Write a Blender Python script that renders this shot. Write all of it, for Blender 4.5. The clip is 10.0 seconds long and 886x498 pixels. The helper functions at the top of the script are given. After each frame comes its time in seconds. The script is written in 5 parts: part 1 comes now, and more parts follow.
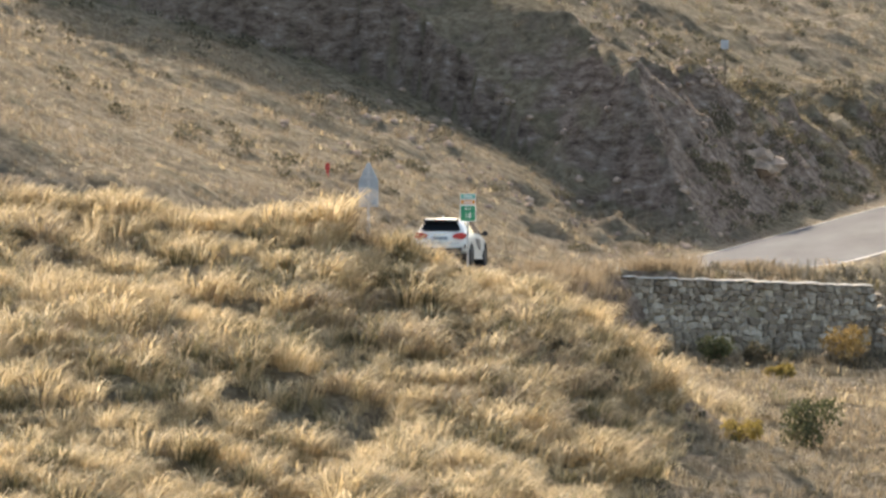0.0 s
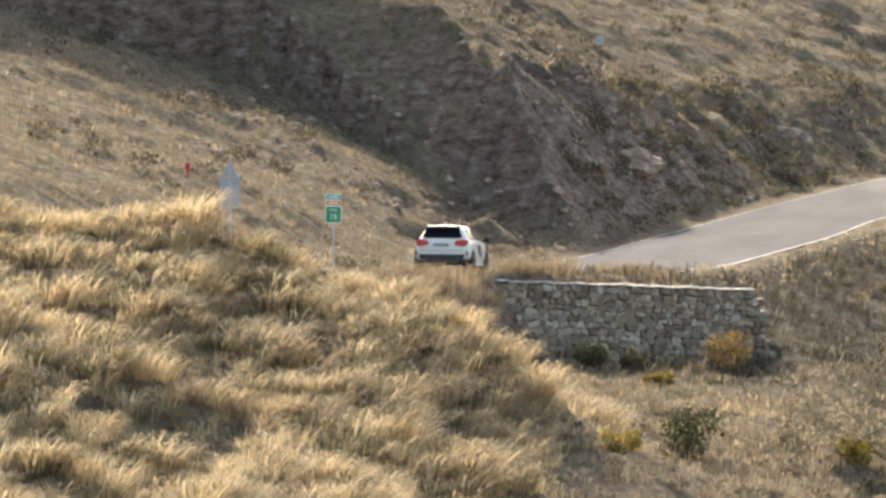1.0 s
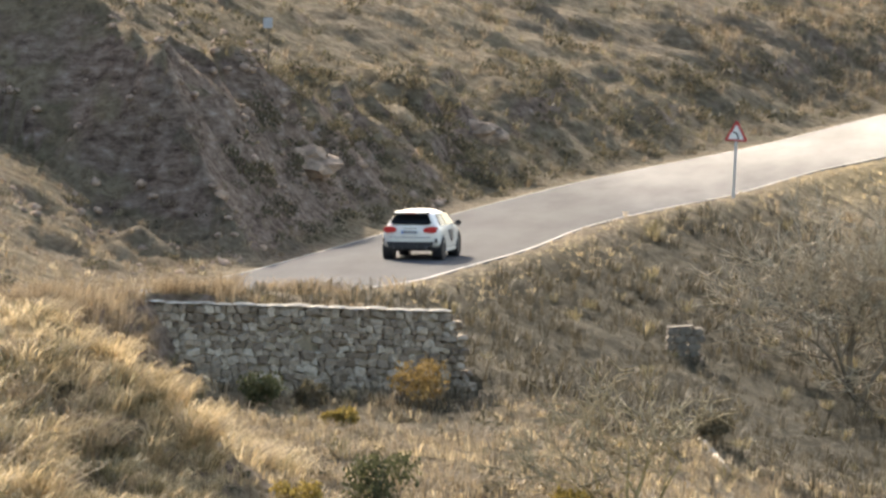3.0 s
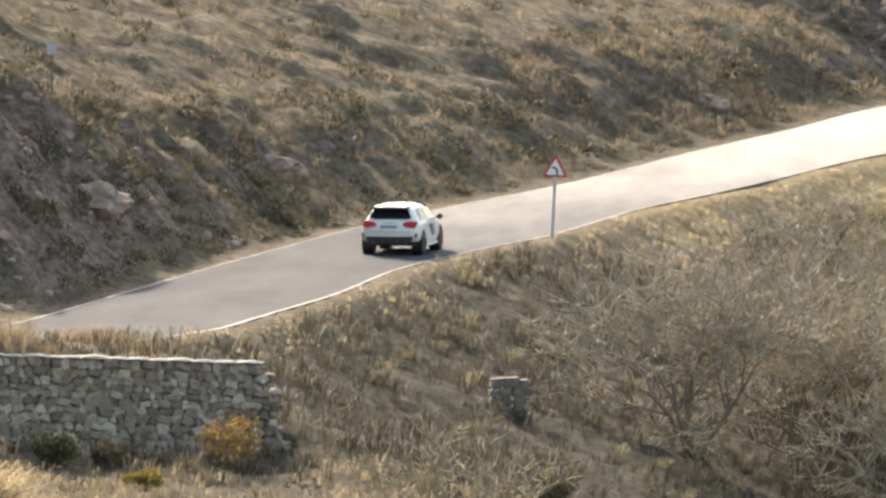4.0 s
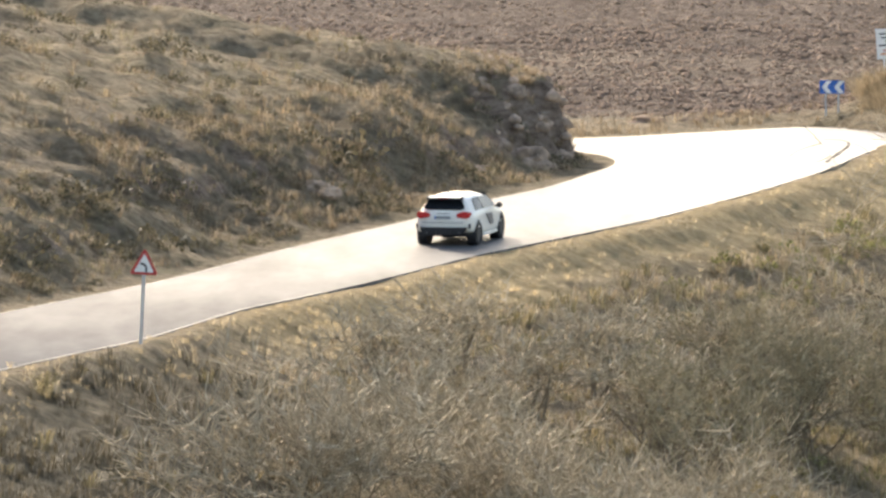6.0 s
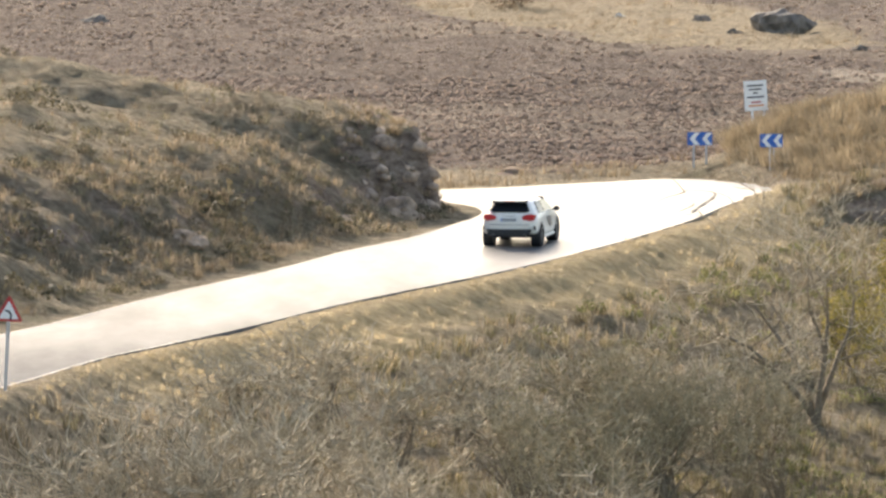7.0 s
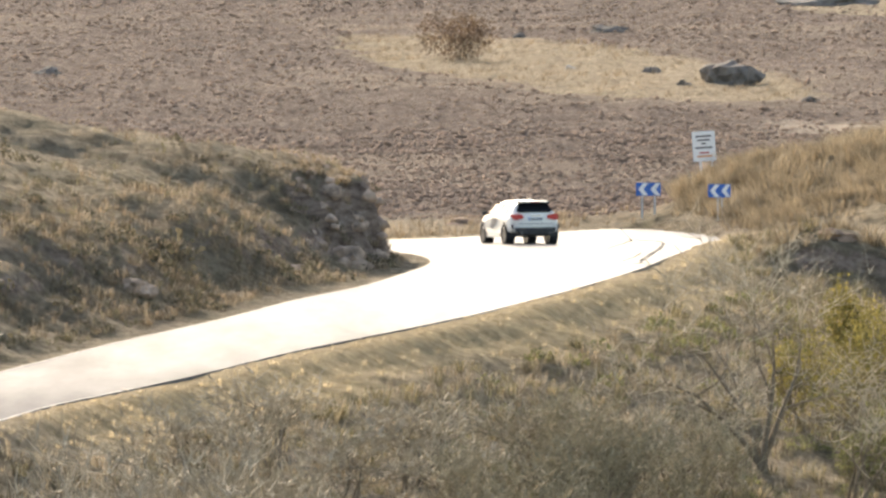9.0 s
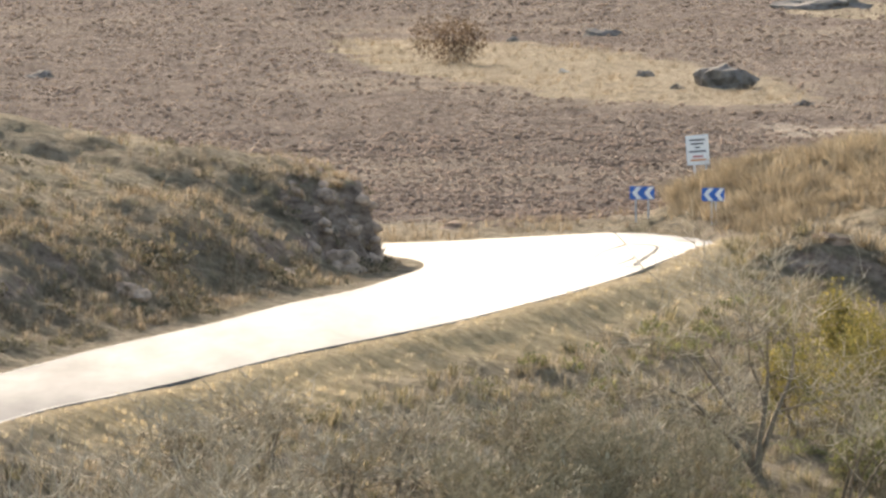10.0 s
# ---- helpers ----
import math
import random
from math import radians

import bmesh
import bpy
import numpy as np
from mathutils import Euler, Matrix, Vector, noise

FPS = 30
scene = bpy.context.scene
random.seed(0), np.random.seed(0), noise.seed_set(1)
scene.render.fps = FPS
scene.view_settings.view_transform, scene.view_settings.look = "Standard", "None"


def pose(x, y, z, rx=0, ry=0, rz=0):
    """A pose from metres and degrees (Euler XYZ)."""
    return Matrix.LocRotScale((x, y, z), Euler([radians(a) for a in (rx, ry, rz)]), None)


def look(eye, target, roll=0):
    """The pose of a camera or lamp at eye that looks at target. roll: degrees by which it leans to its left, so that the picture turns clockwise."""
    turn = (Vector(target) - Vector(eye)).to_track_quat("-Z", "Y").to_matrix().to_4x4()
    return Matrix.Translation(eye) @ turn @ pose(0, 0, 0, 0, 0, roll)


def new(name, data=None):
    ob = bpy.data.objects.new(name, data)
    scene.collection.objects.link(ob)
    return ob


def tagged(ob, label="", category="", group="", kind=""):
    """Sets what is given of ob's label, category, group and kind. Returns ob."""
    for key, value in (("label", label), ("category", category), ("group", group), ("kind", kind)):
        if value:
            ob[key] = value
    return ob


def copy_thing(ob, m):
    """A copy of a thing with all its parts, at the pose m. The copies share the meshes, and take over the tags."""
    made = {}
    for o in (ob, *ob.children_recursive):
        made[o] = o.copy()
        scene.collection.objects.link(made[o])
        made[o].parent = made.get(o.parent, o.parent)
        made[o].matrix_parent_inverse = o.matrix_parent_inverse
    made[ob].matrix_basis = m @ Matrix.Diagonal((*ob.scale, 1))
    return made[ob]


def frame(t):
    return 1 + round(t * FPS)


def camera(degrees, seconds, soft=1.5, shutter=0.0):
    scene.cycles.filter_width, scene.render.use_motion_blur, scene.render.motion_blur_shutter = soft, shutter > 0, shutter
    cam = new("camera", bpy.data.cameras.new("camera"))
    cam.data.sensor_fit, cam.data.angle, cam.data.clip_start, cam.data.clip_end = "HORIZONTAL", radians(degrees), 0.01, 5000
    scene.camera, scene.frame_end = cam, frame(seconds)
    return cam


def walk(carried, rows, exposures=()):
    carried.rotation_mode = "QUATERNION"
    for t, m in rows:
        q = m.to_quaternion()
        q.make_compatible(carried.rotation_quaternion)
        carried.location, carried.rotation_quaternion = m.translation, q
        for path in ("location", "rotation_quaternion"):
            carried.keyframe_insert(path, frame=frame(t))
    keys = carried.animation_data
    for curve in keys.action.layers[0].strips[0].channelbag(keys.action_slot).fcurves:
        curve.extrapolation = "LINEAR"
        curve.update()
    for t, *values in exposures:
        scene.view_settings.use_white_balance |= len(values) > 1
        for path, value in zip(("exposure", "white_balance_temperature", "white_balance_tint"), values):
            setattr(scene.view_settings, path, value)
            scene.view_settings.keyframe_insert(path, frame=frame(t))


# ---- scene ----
cam = camera(3.5924, 10.0, soft=2.7)
PATH = [
    (0.0, 10.17, -155.22, 31.929, 86.1972, 0.0, 5.266),
    (0.5, 9.46, -147.97, 31.329, 86.2205, 0.0, 5.032),
    (1.0, 8.64, -137.71, 30.710, 86.2159, 0.0, 4.727),
    (1.5, 7.70, -125.04, 30.000, 86.1992, 0.0, 4.419),
    (2.0, 6.73, -109.93, 29.144, 86.1812, 0.0, 4.080),
    (2.5, 5.69, -93.20, 28.171, 86.1731, 0.0, 3.777),
    (2.7, 5.09, -86.50, 27.763, 86.1775, 0.0, 3.626),
    (4.0, 0.18, -43.39, 25.014, 86.3694, 0.0, 2.256),
    (4.5, -0.60, -27.10, 24.055, 86.4550, -0.03, 1.847),
    (5.0, -0.85, -11.71, 23.257, 86.5272, -0.04, 1.438),
    (5.5, -0.88, -0.15, 22.671, 86.6085, -0.03, 1.055),
    (6.0, -0.90, 5.89, 22.268, 86.7440, 0.0, 0.659),
    (6.2, -0.88, 6.37, 22.152, 86.8060, 0.0, 0.518),
    (7.5, -0.02, 2.87, 21.760, 87.1089, 0.0, 0.119),
    (8.0, -0.02, 2.35, 21.712, 87.1849, 0.0, 0.063),
    (8.5, -0.03, 2.23, 21.723, 87.2166, 0.0, 0.038),
    (9.0, -0.01, 2.20, 21.739, 87.2400, 0.0, 0.025),
    (9.5, -0.03, 2.36, 21.732, 87.2523, 0.0, 0.017),
    (10.0, -0.04, 2.56, 21.711, 87.2567, 0.0, -0.005),
]
walk(cam, [(r[0], pose(*r[1:])) for r in PATH], exposures=[(0.0, 1.27, 7350, 12), (10.0, 1.27, 7350, 12)])

# ---- light ----
SUN_AZ, SUN_EL = radians(21.0), radians(26.5)      # the sun stands ahead of the camera, a little to the left
world = bpy.data.worlds.new("world")
scene.world = world
world.use_nodes = True
wn = world.node_tree.nodes
sky = wn.new("ShaderNodeTexSky")
sky.sky_type, sky.sun_disc = "NISHITA", False
sky.sun_elevation, sky.sun_rotation = SUN_EL, -SUN_AZ
sky.dust_density = 2.0
world.node_tree.links.new(sky.outputs[0], wn["Background"].inputs[0])
wn["Background"].inputs[1].default_value = 0.15
to_sun = Vector((-math.sin(SUN_AZ) * math.cos(SUN_EL), math.cos(SUN_AZ) * math.cos(SUN_EL), math.sin(SUN_EL)))
sun = new("sun", bpy.data.lights.new("sun", "SUN"))
sun.data.energy, sun.data.angle, sun.data.color = 3.05, radians(0.6), (1.0, 0.93, 0.82)
sun.matrix_world = look(to_sun * 400, (0, 0, 0))


# ---- materials ----
def material(name, rough=0.8, metal=0.0):
    m = bpy.data.materials.new(name)
    m.use_nodes = True
    b = m.node_tree.nodes["Principled BSDF"]
    b.inputs["Roughness"].default_value, b.inputs["Metallic"].default_value = rough, metal
    return m, m.node_tree, b


def node(tree, kind, **sets):
    n = tree.nodes.new(kind)
    for key, value in sets.items():
        n.inputs[key.replace("_", " ")].default_value = value
    return n


def where(tree):
    return tree.nodes.new("ShaderNodeNewGeometry").outputs["Position"]


def noise_of(tree, scale, detail=4.0, rough=0.6, stretch=None):
    n = node(tree, "ShaderNodeTexNoise", Scale=scale, Detail=detail, Roughness=rough)
    p = where(tree)
    if stretch:
        mp = node(tree, "ShaderNodeMapping", Scale=stretch)
        tree.links.new(p, mp.inputs[0])
        p = mp.outputs[0]
    tree.links.new(p, n.inputs["Vector"])
    return n.outputs["Fac"]


def ramp(tree, fac, stops):
    r = tree.nodes.new("ShaderNodeValToRGB")
    e = r.color_ramp.elements
    while len(e) < len(stops):
        e.new(0.5)
    for el, (at, col) in zip(e, stops):
        el.position, el.color = at, (*col, 1)
    tree.links.new(fac, r.inputs[0])
    return r.outputs[0]


def mix(tree, fac, a, b, how="MIX"):
    m = tree.nodes.new("ShaderNodeMix")
    m.data_type, m.blend_type = "RGBA", how
    for sock, v in ((m.inputs[0], fac), (m.inputs[6], a), (m.inputs[7], b)):
        if isinstance(v, (int, float)):
            sock.default_value = v
        elif isinstance(v, tuple):
            sock.default_value = (*v, 1)
        else:
            tree.links.new(v, sock)
    return m.outputs[2]


def bump(tree, b, height, strength, distance):
    n = node(tree, "ShaderNodeBump", Strength=strength, Distance=distance)
    tree.links.new(height, n.inputs["Height"])
    tree.links.new(n.outputs[0], b.inputs["Normal"])


def plain(name, col, rough=0.6, metal=0.0, grain=25.0, vary=0.25, relief=0.2):
    m, t, b = material(name, rough, metal)
    n = noise_of(t, grain)
    c = ramp(t, n, [(0.3, tuple(v * (1 - vary) for v in col)), (0.7, tuple(min(1, v * (1 + vary)) for v in col))])
    t.links.new(c, b.inputs["Base Color"])
    bump(t, b, n, relief, 0.01)
    return m


def math_node(tree, op, a, b=0.0):
    n = tree.nodes.new("ShaderNodeMath")
    n.operation = op
    for sock, v in zip(n.inputs, (a, b)):
        if isinstance(v, (int, float)):
            sock.default_value = v
        else:
            tree.links.new(v, sock)
    return n.outputs[0]


def ground_material():
    m, t, b = material("dry_ground", 0.95)
    b.inputs["Specular IOR Level"].default_value = 0.15
    fine, mid, big = noise_of(t, 3.0, 6), noise_of(t, 0.55, 5), noise_of(t, 0.09, 4)
    straw = ramp(t, fine, [(0.3, (0.155, 0.118, 0.075)), (0.5, (0.30, 0.235, 0.15)), (0.72, (0.45, 0.365, 0.245))])
    green = ramp(t, fine, [(0.3, (0.07, 0.06, 0.035)), (0.7, (0.20, 0.175, 0.095))])
    grass = mix(t, ramp(t, mid, [(0.45, (0, 0, 0)), (0.7, (0.75, 0.75, 0.75))]), straw, green)
    soil = ramp(t, fine, [(0.3, (0.10, 0.075, 0.055)), (0.7, (0.25, 0.195, 0.145))])
    grass = mix(t, ramp(t, big, [(0.5, (0, 0, 0)), (0.7, (0.6, 0.6, 0.6))]), grass, soil)
    # dull embankment and hill vegetation, darkened in colour for shade, and the sandy verge
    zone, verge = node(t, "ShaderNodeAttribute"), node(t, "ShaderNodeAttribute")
    zone.attribute_name, verge.attribute_name = "growth_shade", "verge"
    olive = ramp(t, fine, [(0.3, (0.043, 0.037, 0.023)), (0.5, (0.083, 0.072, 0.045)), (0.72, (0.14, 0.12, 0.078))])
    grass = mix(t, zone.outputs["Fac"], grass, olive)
    sand = ramp(t, fine, [(0.3, (0.27, 0.20, 0.105)), (0.7, (0.50, 0.39, 0.21))])
    grass = mix(t, verge.outputs["Fac"], grass, sand)
    cracks = noise_of(t, 1.6, 8, 0.7, (1, 1, 2.2))
    rock = ramp(t, cracks, [(0.32, (0.07, 0.046, 0.034)), (0.45, (0.25, 0.178, 0.132)), (0.58, (0.42, 0.315, 0.24)), (0.72, (0.66, 0.55, 0.45))])
    nz = node(t, "ShaderNodeSeparateXYZ")
    t.links.new(t.nodes.new("ShaderNodeNewGeometry").outputs["Normal"], nz.inputs[0])
    steep = math_node(t, "SUBTRACT", math_node(t, "MULTIPLY", mid, 0.35), math_node(t, "SUBTRACT", nz.outputs[2], 0.62))
    c = mix(t, ramp(t, steep, [(0.0, (0, 0, 0)), (0.10, (1, 1, 1))]), grass, rock)
    # ploughed field beyond the bend
    pos = node(t, "ShaderNodeSeparateXYZ")
    t.links.new(where(t), pos.inputs[0])
    clods = noise_of(t, 2.2, 8, 0.8, (1, 0.4, 1))
    earth = ramp(t, clods, [(0.32, (0.042, 0.028, 0.021)), (0.5, (0.135, 0.094, 0.072)), (0.68, (0.31, 0.235, 0.185))])
    pale = ramp(t, noise_of(t, 0.03, 3), [(0.5, (0, 0, 0)), (0.66, (0.55, 0.55, 0.55))])
    earth = mix(t, pale, earth, (0.36, 0.28, 0.20))
    edge = math_node(t, "ADD", pos.outputs[1], math_node(t, "MULTIPLY", mid, 6.0))
    def patch(cx, cy, rx, ry, shear):
        dx = math_node(t, "SUBTRACT", pos.outputs[0], cx)
        dy = math_node(t, "ADD", math_node(t, "SUBTRACT", pos.outputs[1], cy), math_node(t, "MULTIPLY", dx, shear))
        return math_node(t, "ADD", math_node(t, "POWER", math_node(t, "ABSOLUTE", math_node(t, "DIVIDE", dx, rx)), 2.0), math_node(t, "POWER", math_node(t, "ABSOLUTE", math_node(t, "DIVIDE", dy, ry)), 2.0))
    isl = math_node(t, "MINIMUM", patch(5.0, 588.0, 9.8, 19.0, 1.85), patch(18.5, 637.0, 3.2, 7.0, 0.0))
    # pale ellipse that paints sunlit soil into the field's colour
    lit_soil = math_node(t, "ADD", patch(17.5, 541.0, 6.0, 9.0, 1.0), math_node(t, "MULTIPLY", noise_of(t, 0.5, 5, 0.7), 2.4))
    furrow = noise_of(t, 0.6, 4, 0.6, (0.12, 1, 1))
    earth = mix(t, 0.55, earth, ramp(t, furrow, [(0.35, (0.55, 0.53, 0.52)), (0.6, (1.0, 1.0, 1.0))]), "MULTIPLY")
    earth = mix(t, ramp(t, math_node(t, "SUBTRACT", lit_soil, 1.2), [(0.0, (0.8, 0.8, 0.8)), (0.9, (0, 0, 0))]), earth, (0.52, 0.43, 0.33))
    isl = math_node(t, "ADD", isl, math_node(t, "MULTIPLY", noise_of(t, 0.35, 4), 1.2))
    isl = math_node(t, "MULTIPLY", math_node(t, "SUBTRACT", isl, 1.4), 3.0)
    earth = mix(t, ramp(t, isl, [(0.0, (1, 1, 1)), (1.0, (0, 0, 0))]), earth, straw)
    c = mix(t, ramp(t, math_node(t, "MULTIPLY", math_node(t, "SUBTRACT", edge, 495.0), 0.3), [(0.0, (0, 0, 0)), (1.0, (1, 1, 1))]), c, earth)
    t.links.new(c, b.inputs["Base Color"])
    bump(t, b, math_node(t, "ADD", fine, clods), 1.0, 0.35)
    return m


def asphalt_material():
    """Grey asphalt, rough on the near stretch, gradually smoother and glossier towards the bend."""
    m, t, b = material("asphalt", 0.42)
    n, big = noise_of(t, 30.0, 3), noise_of(t, 0.45, 5, 0.6, (1, 0.18, 1))
    c = mix(t, 0.5, ramp(t, n, [(0.3, (0.068, 0.070, 0.076)), (0.7, (0.125, 0.128, 0.135))]), ramp(t, big, [(0.3, (0.05, 0.051, 0.055)), (0.7, (0.155, 0.158, 0.165))]))
    t.links.new(c, b.inputs["Base Color"])
    pos = node(t, "ShaderNodeSeparateXYZ")
    t.links.new(where(t), pos.inputs[0])
    gloss = math_node(t, "ADD", math_node(t, "MULTIPLY", math_node(t, "SUBTRACT", pos.outputs[1], 370.0), 1 / 58.0), math_node(t, "MULTIPLY", math_node(t, "SUBTRACT", big, 0.5), 0.7))
    gloss = math_node(t, "MINIMUM", math_node(t, "MAXIMUM", gloss, 0.0), 1.0)
    t.links.new(math_node(t, "SUBTRACT", 0.85, math_node(t, "MULTIPLY", gloss, 0.47)), b.inputs["Roughness"])
    t.links.new(math_node(t, "ADD", 0.06, math_node(t, "MULTIPLY", gloss, 0.44)), b.inputs["Specular IOR Level"])
    b.inputs["Specular Tint"].default_value = (1.0, 0.95, 0.80, 1)
    bump(t, b, n, 0.25, 0.01)
    return m


GROUND, ASPHALT = ground_material(), asphalt_material()
LINE = plain("worn_line_paint", (0.55, 0.53, 0.48), 0.6, vary=0.4)
TAR = plain("dark_joint", (0.06, 0.055, 0.05), 0.95, vary=0.4)
SOIL = plain("roadside_soil", (0.27, 0.22, 0.15), 0.95, grain=4.0, vary=0.4)
STONE = plain("wall_stone", (0.21, 0.175, 0.135), 0.9, grain=6.0, vary=0.45, relief=0.6)
WHITE = plain("white_car_paint", (0.88, 0.85, 0.77), 0.25, vary=0.02, relief=0.0)
DARK = plain("black_plastic", (0.02, 0.02, 0.022), 0.5, vary=0.2, relief=0.02)


# ---- plan of the road ----
def smooth(points, n):
    """A Catmull-Rom curve through the points, n samples."""
    p = np.array(points, float)
    q = np.vstack([2 * p[0] - p[1], p, 2 * p[-1] - p[-2]])
    out = []
    for s in np.linspace(0, len(p) - 1 - 1e-6, n):
        i, f = int(s), s - int(s)
        a, b, c, d = q[i:i + 4]
        out.append(0.5 * (2 * b + (c - a) * f + (2 * a - 5 * b + 4 * c - d) * f ** 2 + (3 * b - a - 3 * c + d) * f ** 3))
    return np.array(out)


EDGE_L = [(-80, 264), (-50, 265.5), (-40, 267.5), (-34.2, 272), (-31.4, 279), (-29.6, 290), (-27.7, 305), (-26, 321.5), (-24.9, 332), (-23, 350),
          (-21.2, 363), (-19.1, 376), (-17, 385), (-14.2, 395), (-11.4, 406), (-9.6, 412.3), (-6.8, 420.8), (-4.8, 428), (-2.8, 434),
          (-1.4, 440.5), (-0.6, 446.8), (-1.4, 453), (-4.5, 460), (-11, 465.5), (-30, 468), (-70, 465)]
EDGE_R = [(-80, 257), (-50, 258.5), (-36, 260.5), (-30.2, 264), (-27.2, 272), (-25.6, 284), (-23.3, 300), (-20.4, 317), (-19.3, 329), (-17.9, 341.5),
          (-16.8, 355), (-14.7, 366), (-13, 373.2), (-10.8, 385.2), (-9.1, 391.5), (-6.8, 400.5), (-4.7, 408), (-2, 415.2), (0.3, 421.3),
          (2.25, 427.5), (4.2, 434.5), (6.3, 445), (8.2, 462), (9.3, 480), (6.6, 490), (2.2, 485), (-2.2, 478), (-11, 475.5), (-30, 476), (-70, 473)]
N_ROAD = 500
LEFT, RIGHT = smooth(EDGE_L, N_ROAD), smooth(EDGE_R, N_ROAD)


def pair_up(left, right):
    """Match the samples of both edges by running length, section by section."""
    def length(p):
        d = np.concatenate([[0], np.cumsum(np.hypot(*np.diff(p, axis=0).T))])
        return d / d[-1]
    s = np.linspace(0, 1, N_ROAD)
    return tuple(np.stack([np.interp(s, length(p), p[:, i]) for i in (0, 1)], 1) for p in (left, right))


LEFT, RIGHT = pair_up(LEFT, RIGHT)
ROAD_Y = [230, 250, 270, 290, 300, 310, 325, 350, 375, 403, 420, 435, 448, 457, 467, 477, 490, 520, 560]
ROAD_Z = [5.5, 4.4, 3.0, 1.54, 0.82, 0.22, -0.40, -0.86, -1.05, -0.95, -0.55, -0.2, -0.08, -0.19, -0.5, -0.92, -1.1, -1.2, -1.2]
_y = np.linspace(230, 560, 331)
_z = np.convolve(np.pad(np.interp(_y, ROAD_Y, ROAD_Z), 5, mode="edge"), np.ones(11) / 11, "valid")


def road_z(y):
    return np.interp(y, _y, _z)


def lattice(seed):
    return np.random.RandomState(seed).rand(64, 64)


def value_noise(x, y, seed):
    g = lattice(seed)
    xi, yi = np.floor(x).astype(int), np.floor(y).astype(int)
    fx, fy = x - xi, y - yi
    fx, fy = fx * fx * (3 - 2 * fx), fy * fy * (3 - 2 * fy)
    a, b = g[xi % 64, yi % 64], g[(xi + 1) % 64, yi % 64]
    c, d = g[xi % 64, (yi + 1) % 64], g[(xi + 1) % 64, (yi + 1) % 64]
    return (a * (1 - fx) + b * fx) * (1 - fy) + (c * (1 - fx) + d * fx) * fy - 0.5


def fbm(x, y, size, octaves, seed):
    out, amp = 0.0, 1.0
    for k in range(octaves):
        out = out + amp * value_noise(x / size + 17.3 * k, y / size + 5.1 * k, seed + k)
        size, amp = size * 0.5, amp * 0.55
    return out


def to_line(x, y, line):
    """Distance to a polyline, the nearest sample's index and the side (positive: left of its way)."""
    best = np.full(x.shape, 1e9)
    index = np.zeros(x.shape, int)
    for i, (px, py) in enumerate(line):
        d = (x - px) ** 2 + (y - py) ** 2
        m = d < best
        best[m], index[m] = d[m], i
    way = np.gradient(line, axis=0)[index]
    p = line[index]
    side = way[..., 0] * (y - p[..., 1]) - way[..., 1] * (x - p[..., 0])
    return np.sqrt(best), index, side


def step(v, a, b):
    f = np.clip((v - a) / (b - a), 0, 1)
    return f * f * (3 - 2 * f)


FOOT = smooth([(-92, 372), (-66, 349), (-52, 340), (-44, 345), (-38.5, 346), (-33, 341.0), (-29.5, 336.5), (-26.5, 334.0), (-22, 332.5)], 120)   # the foot of the dark cliff
WALL_A, WALL_B = np.array((-25.30, 284.5)), np.array((-17.28, 291.0))
WALL_Z = (1.75, 1.05)
WALL_FOOT = ((-0.3, 0.0, 0.5, 1.0), (0.3, -0.2, -0.75, -1.0))


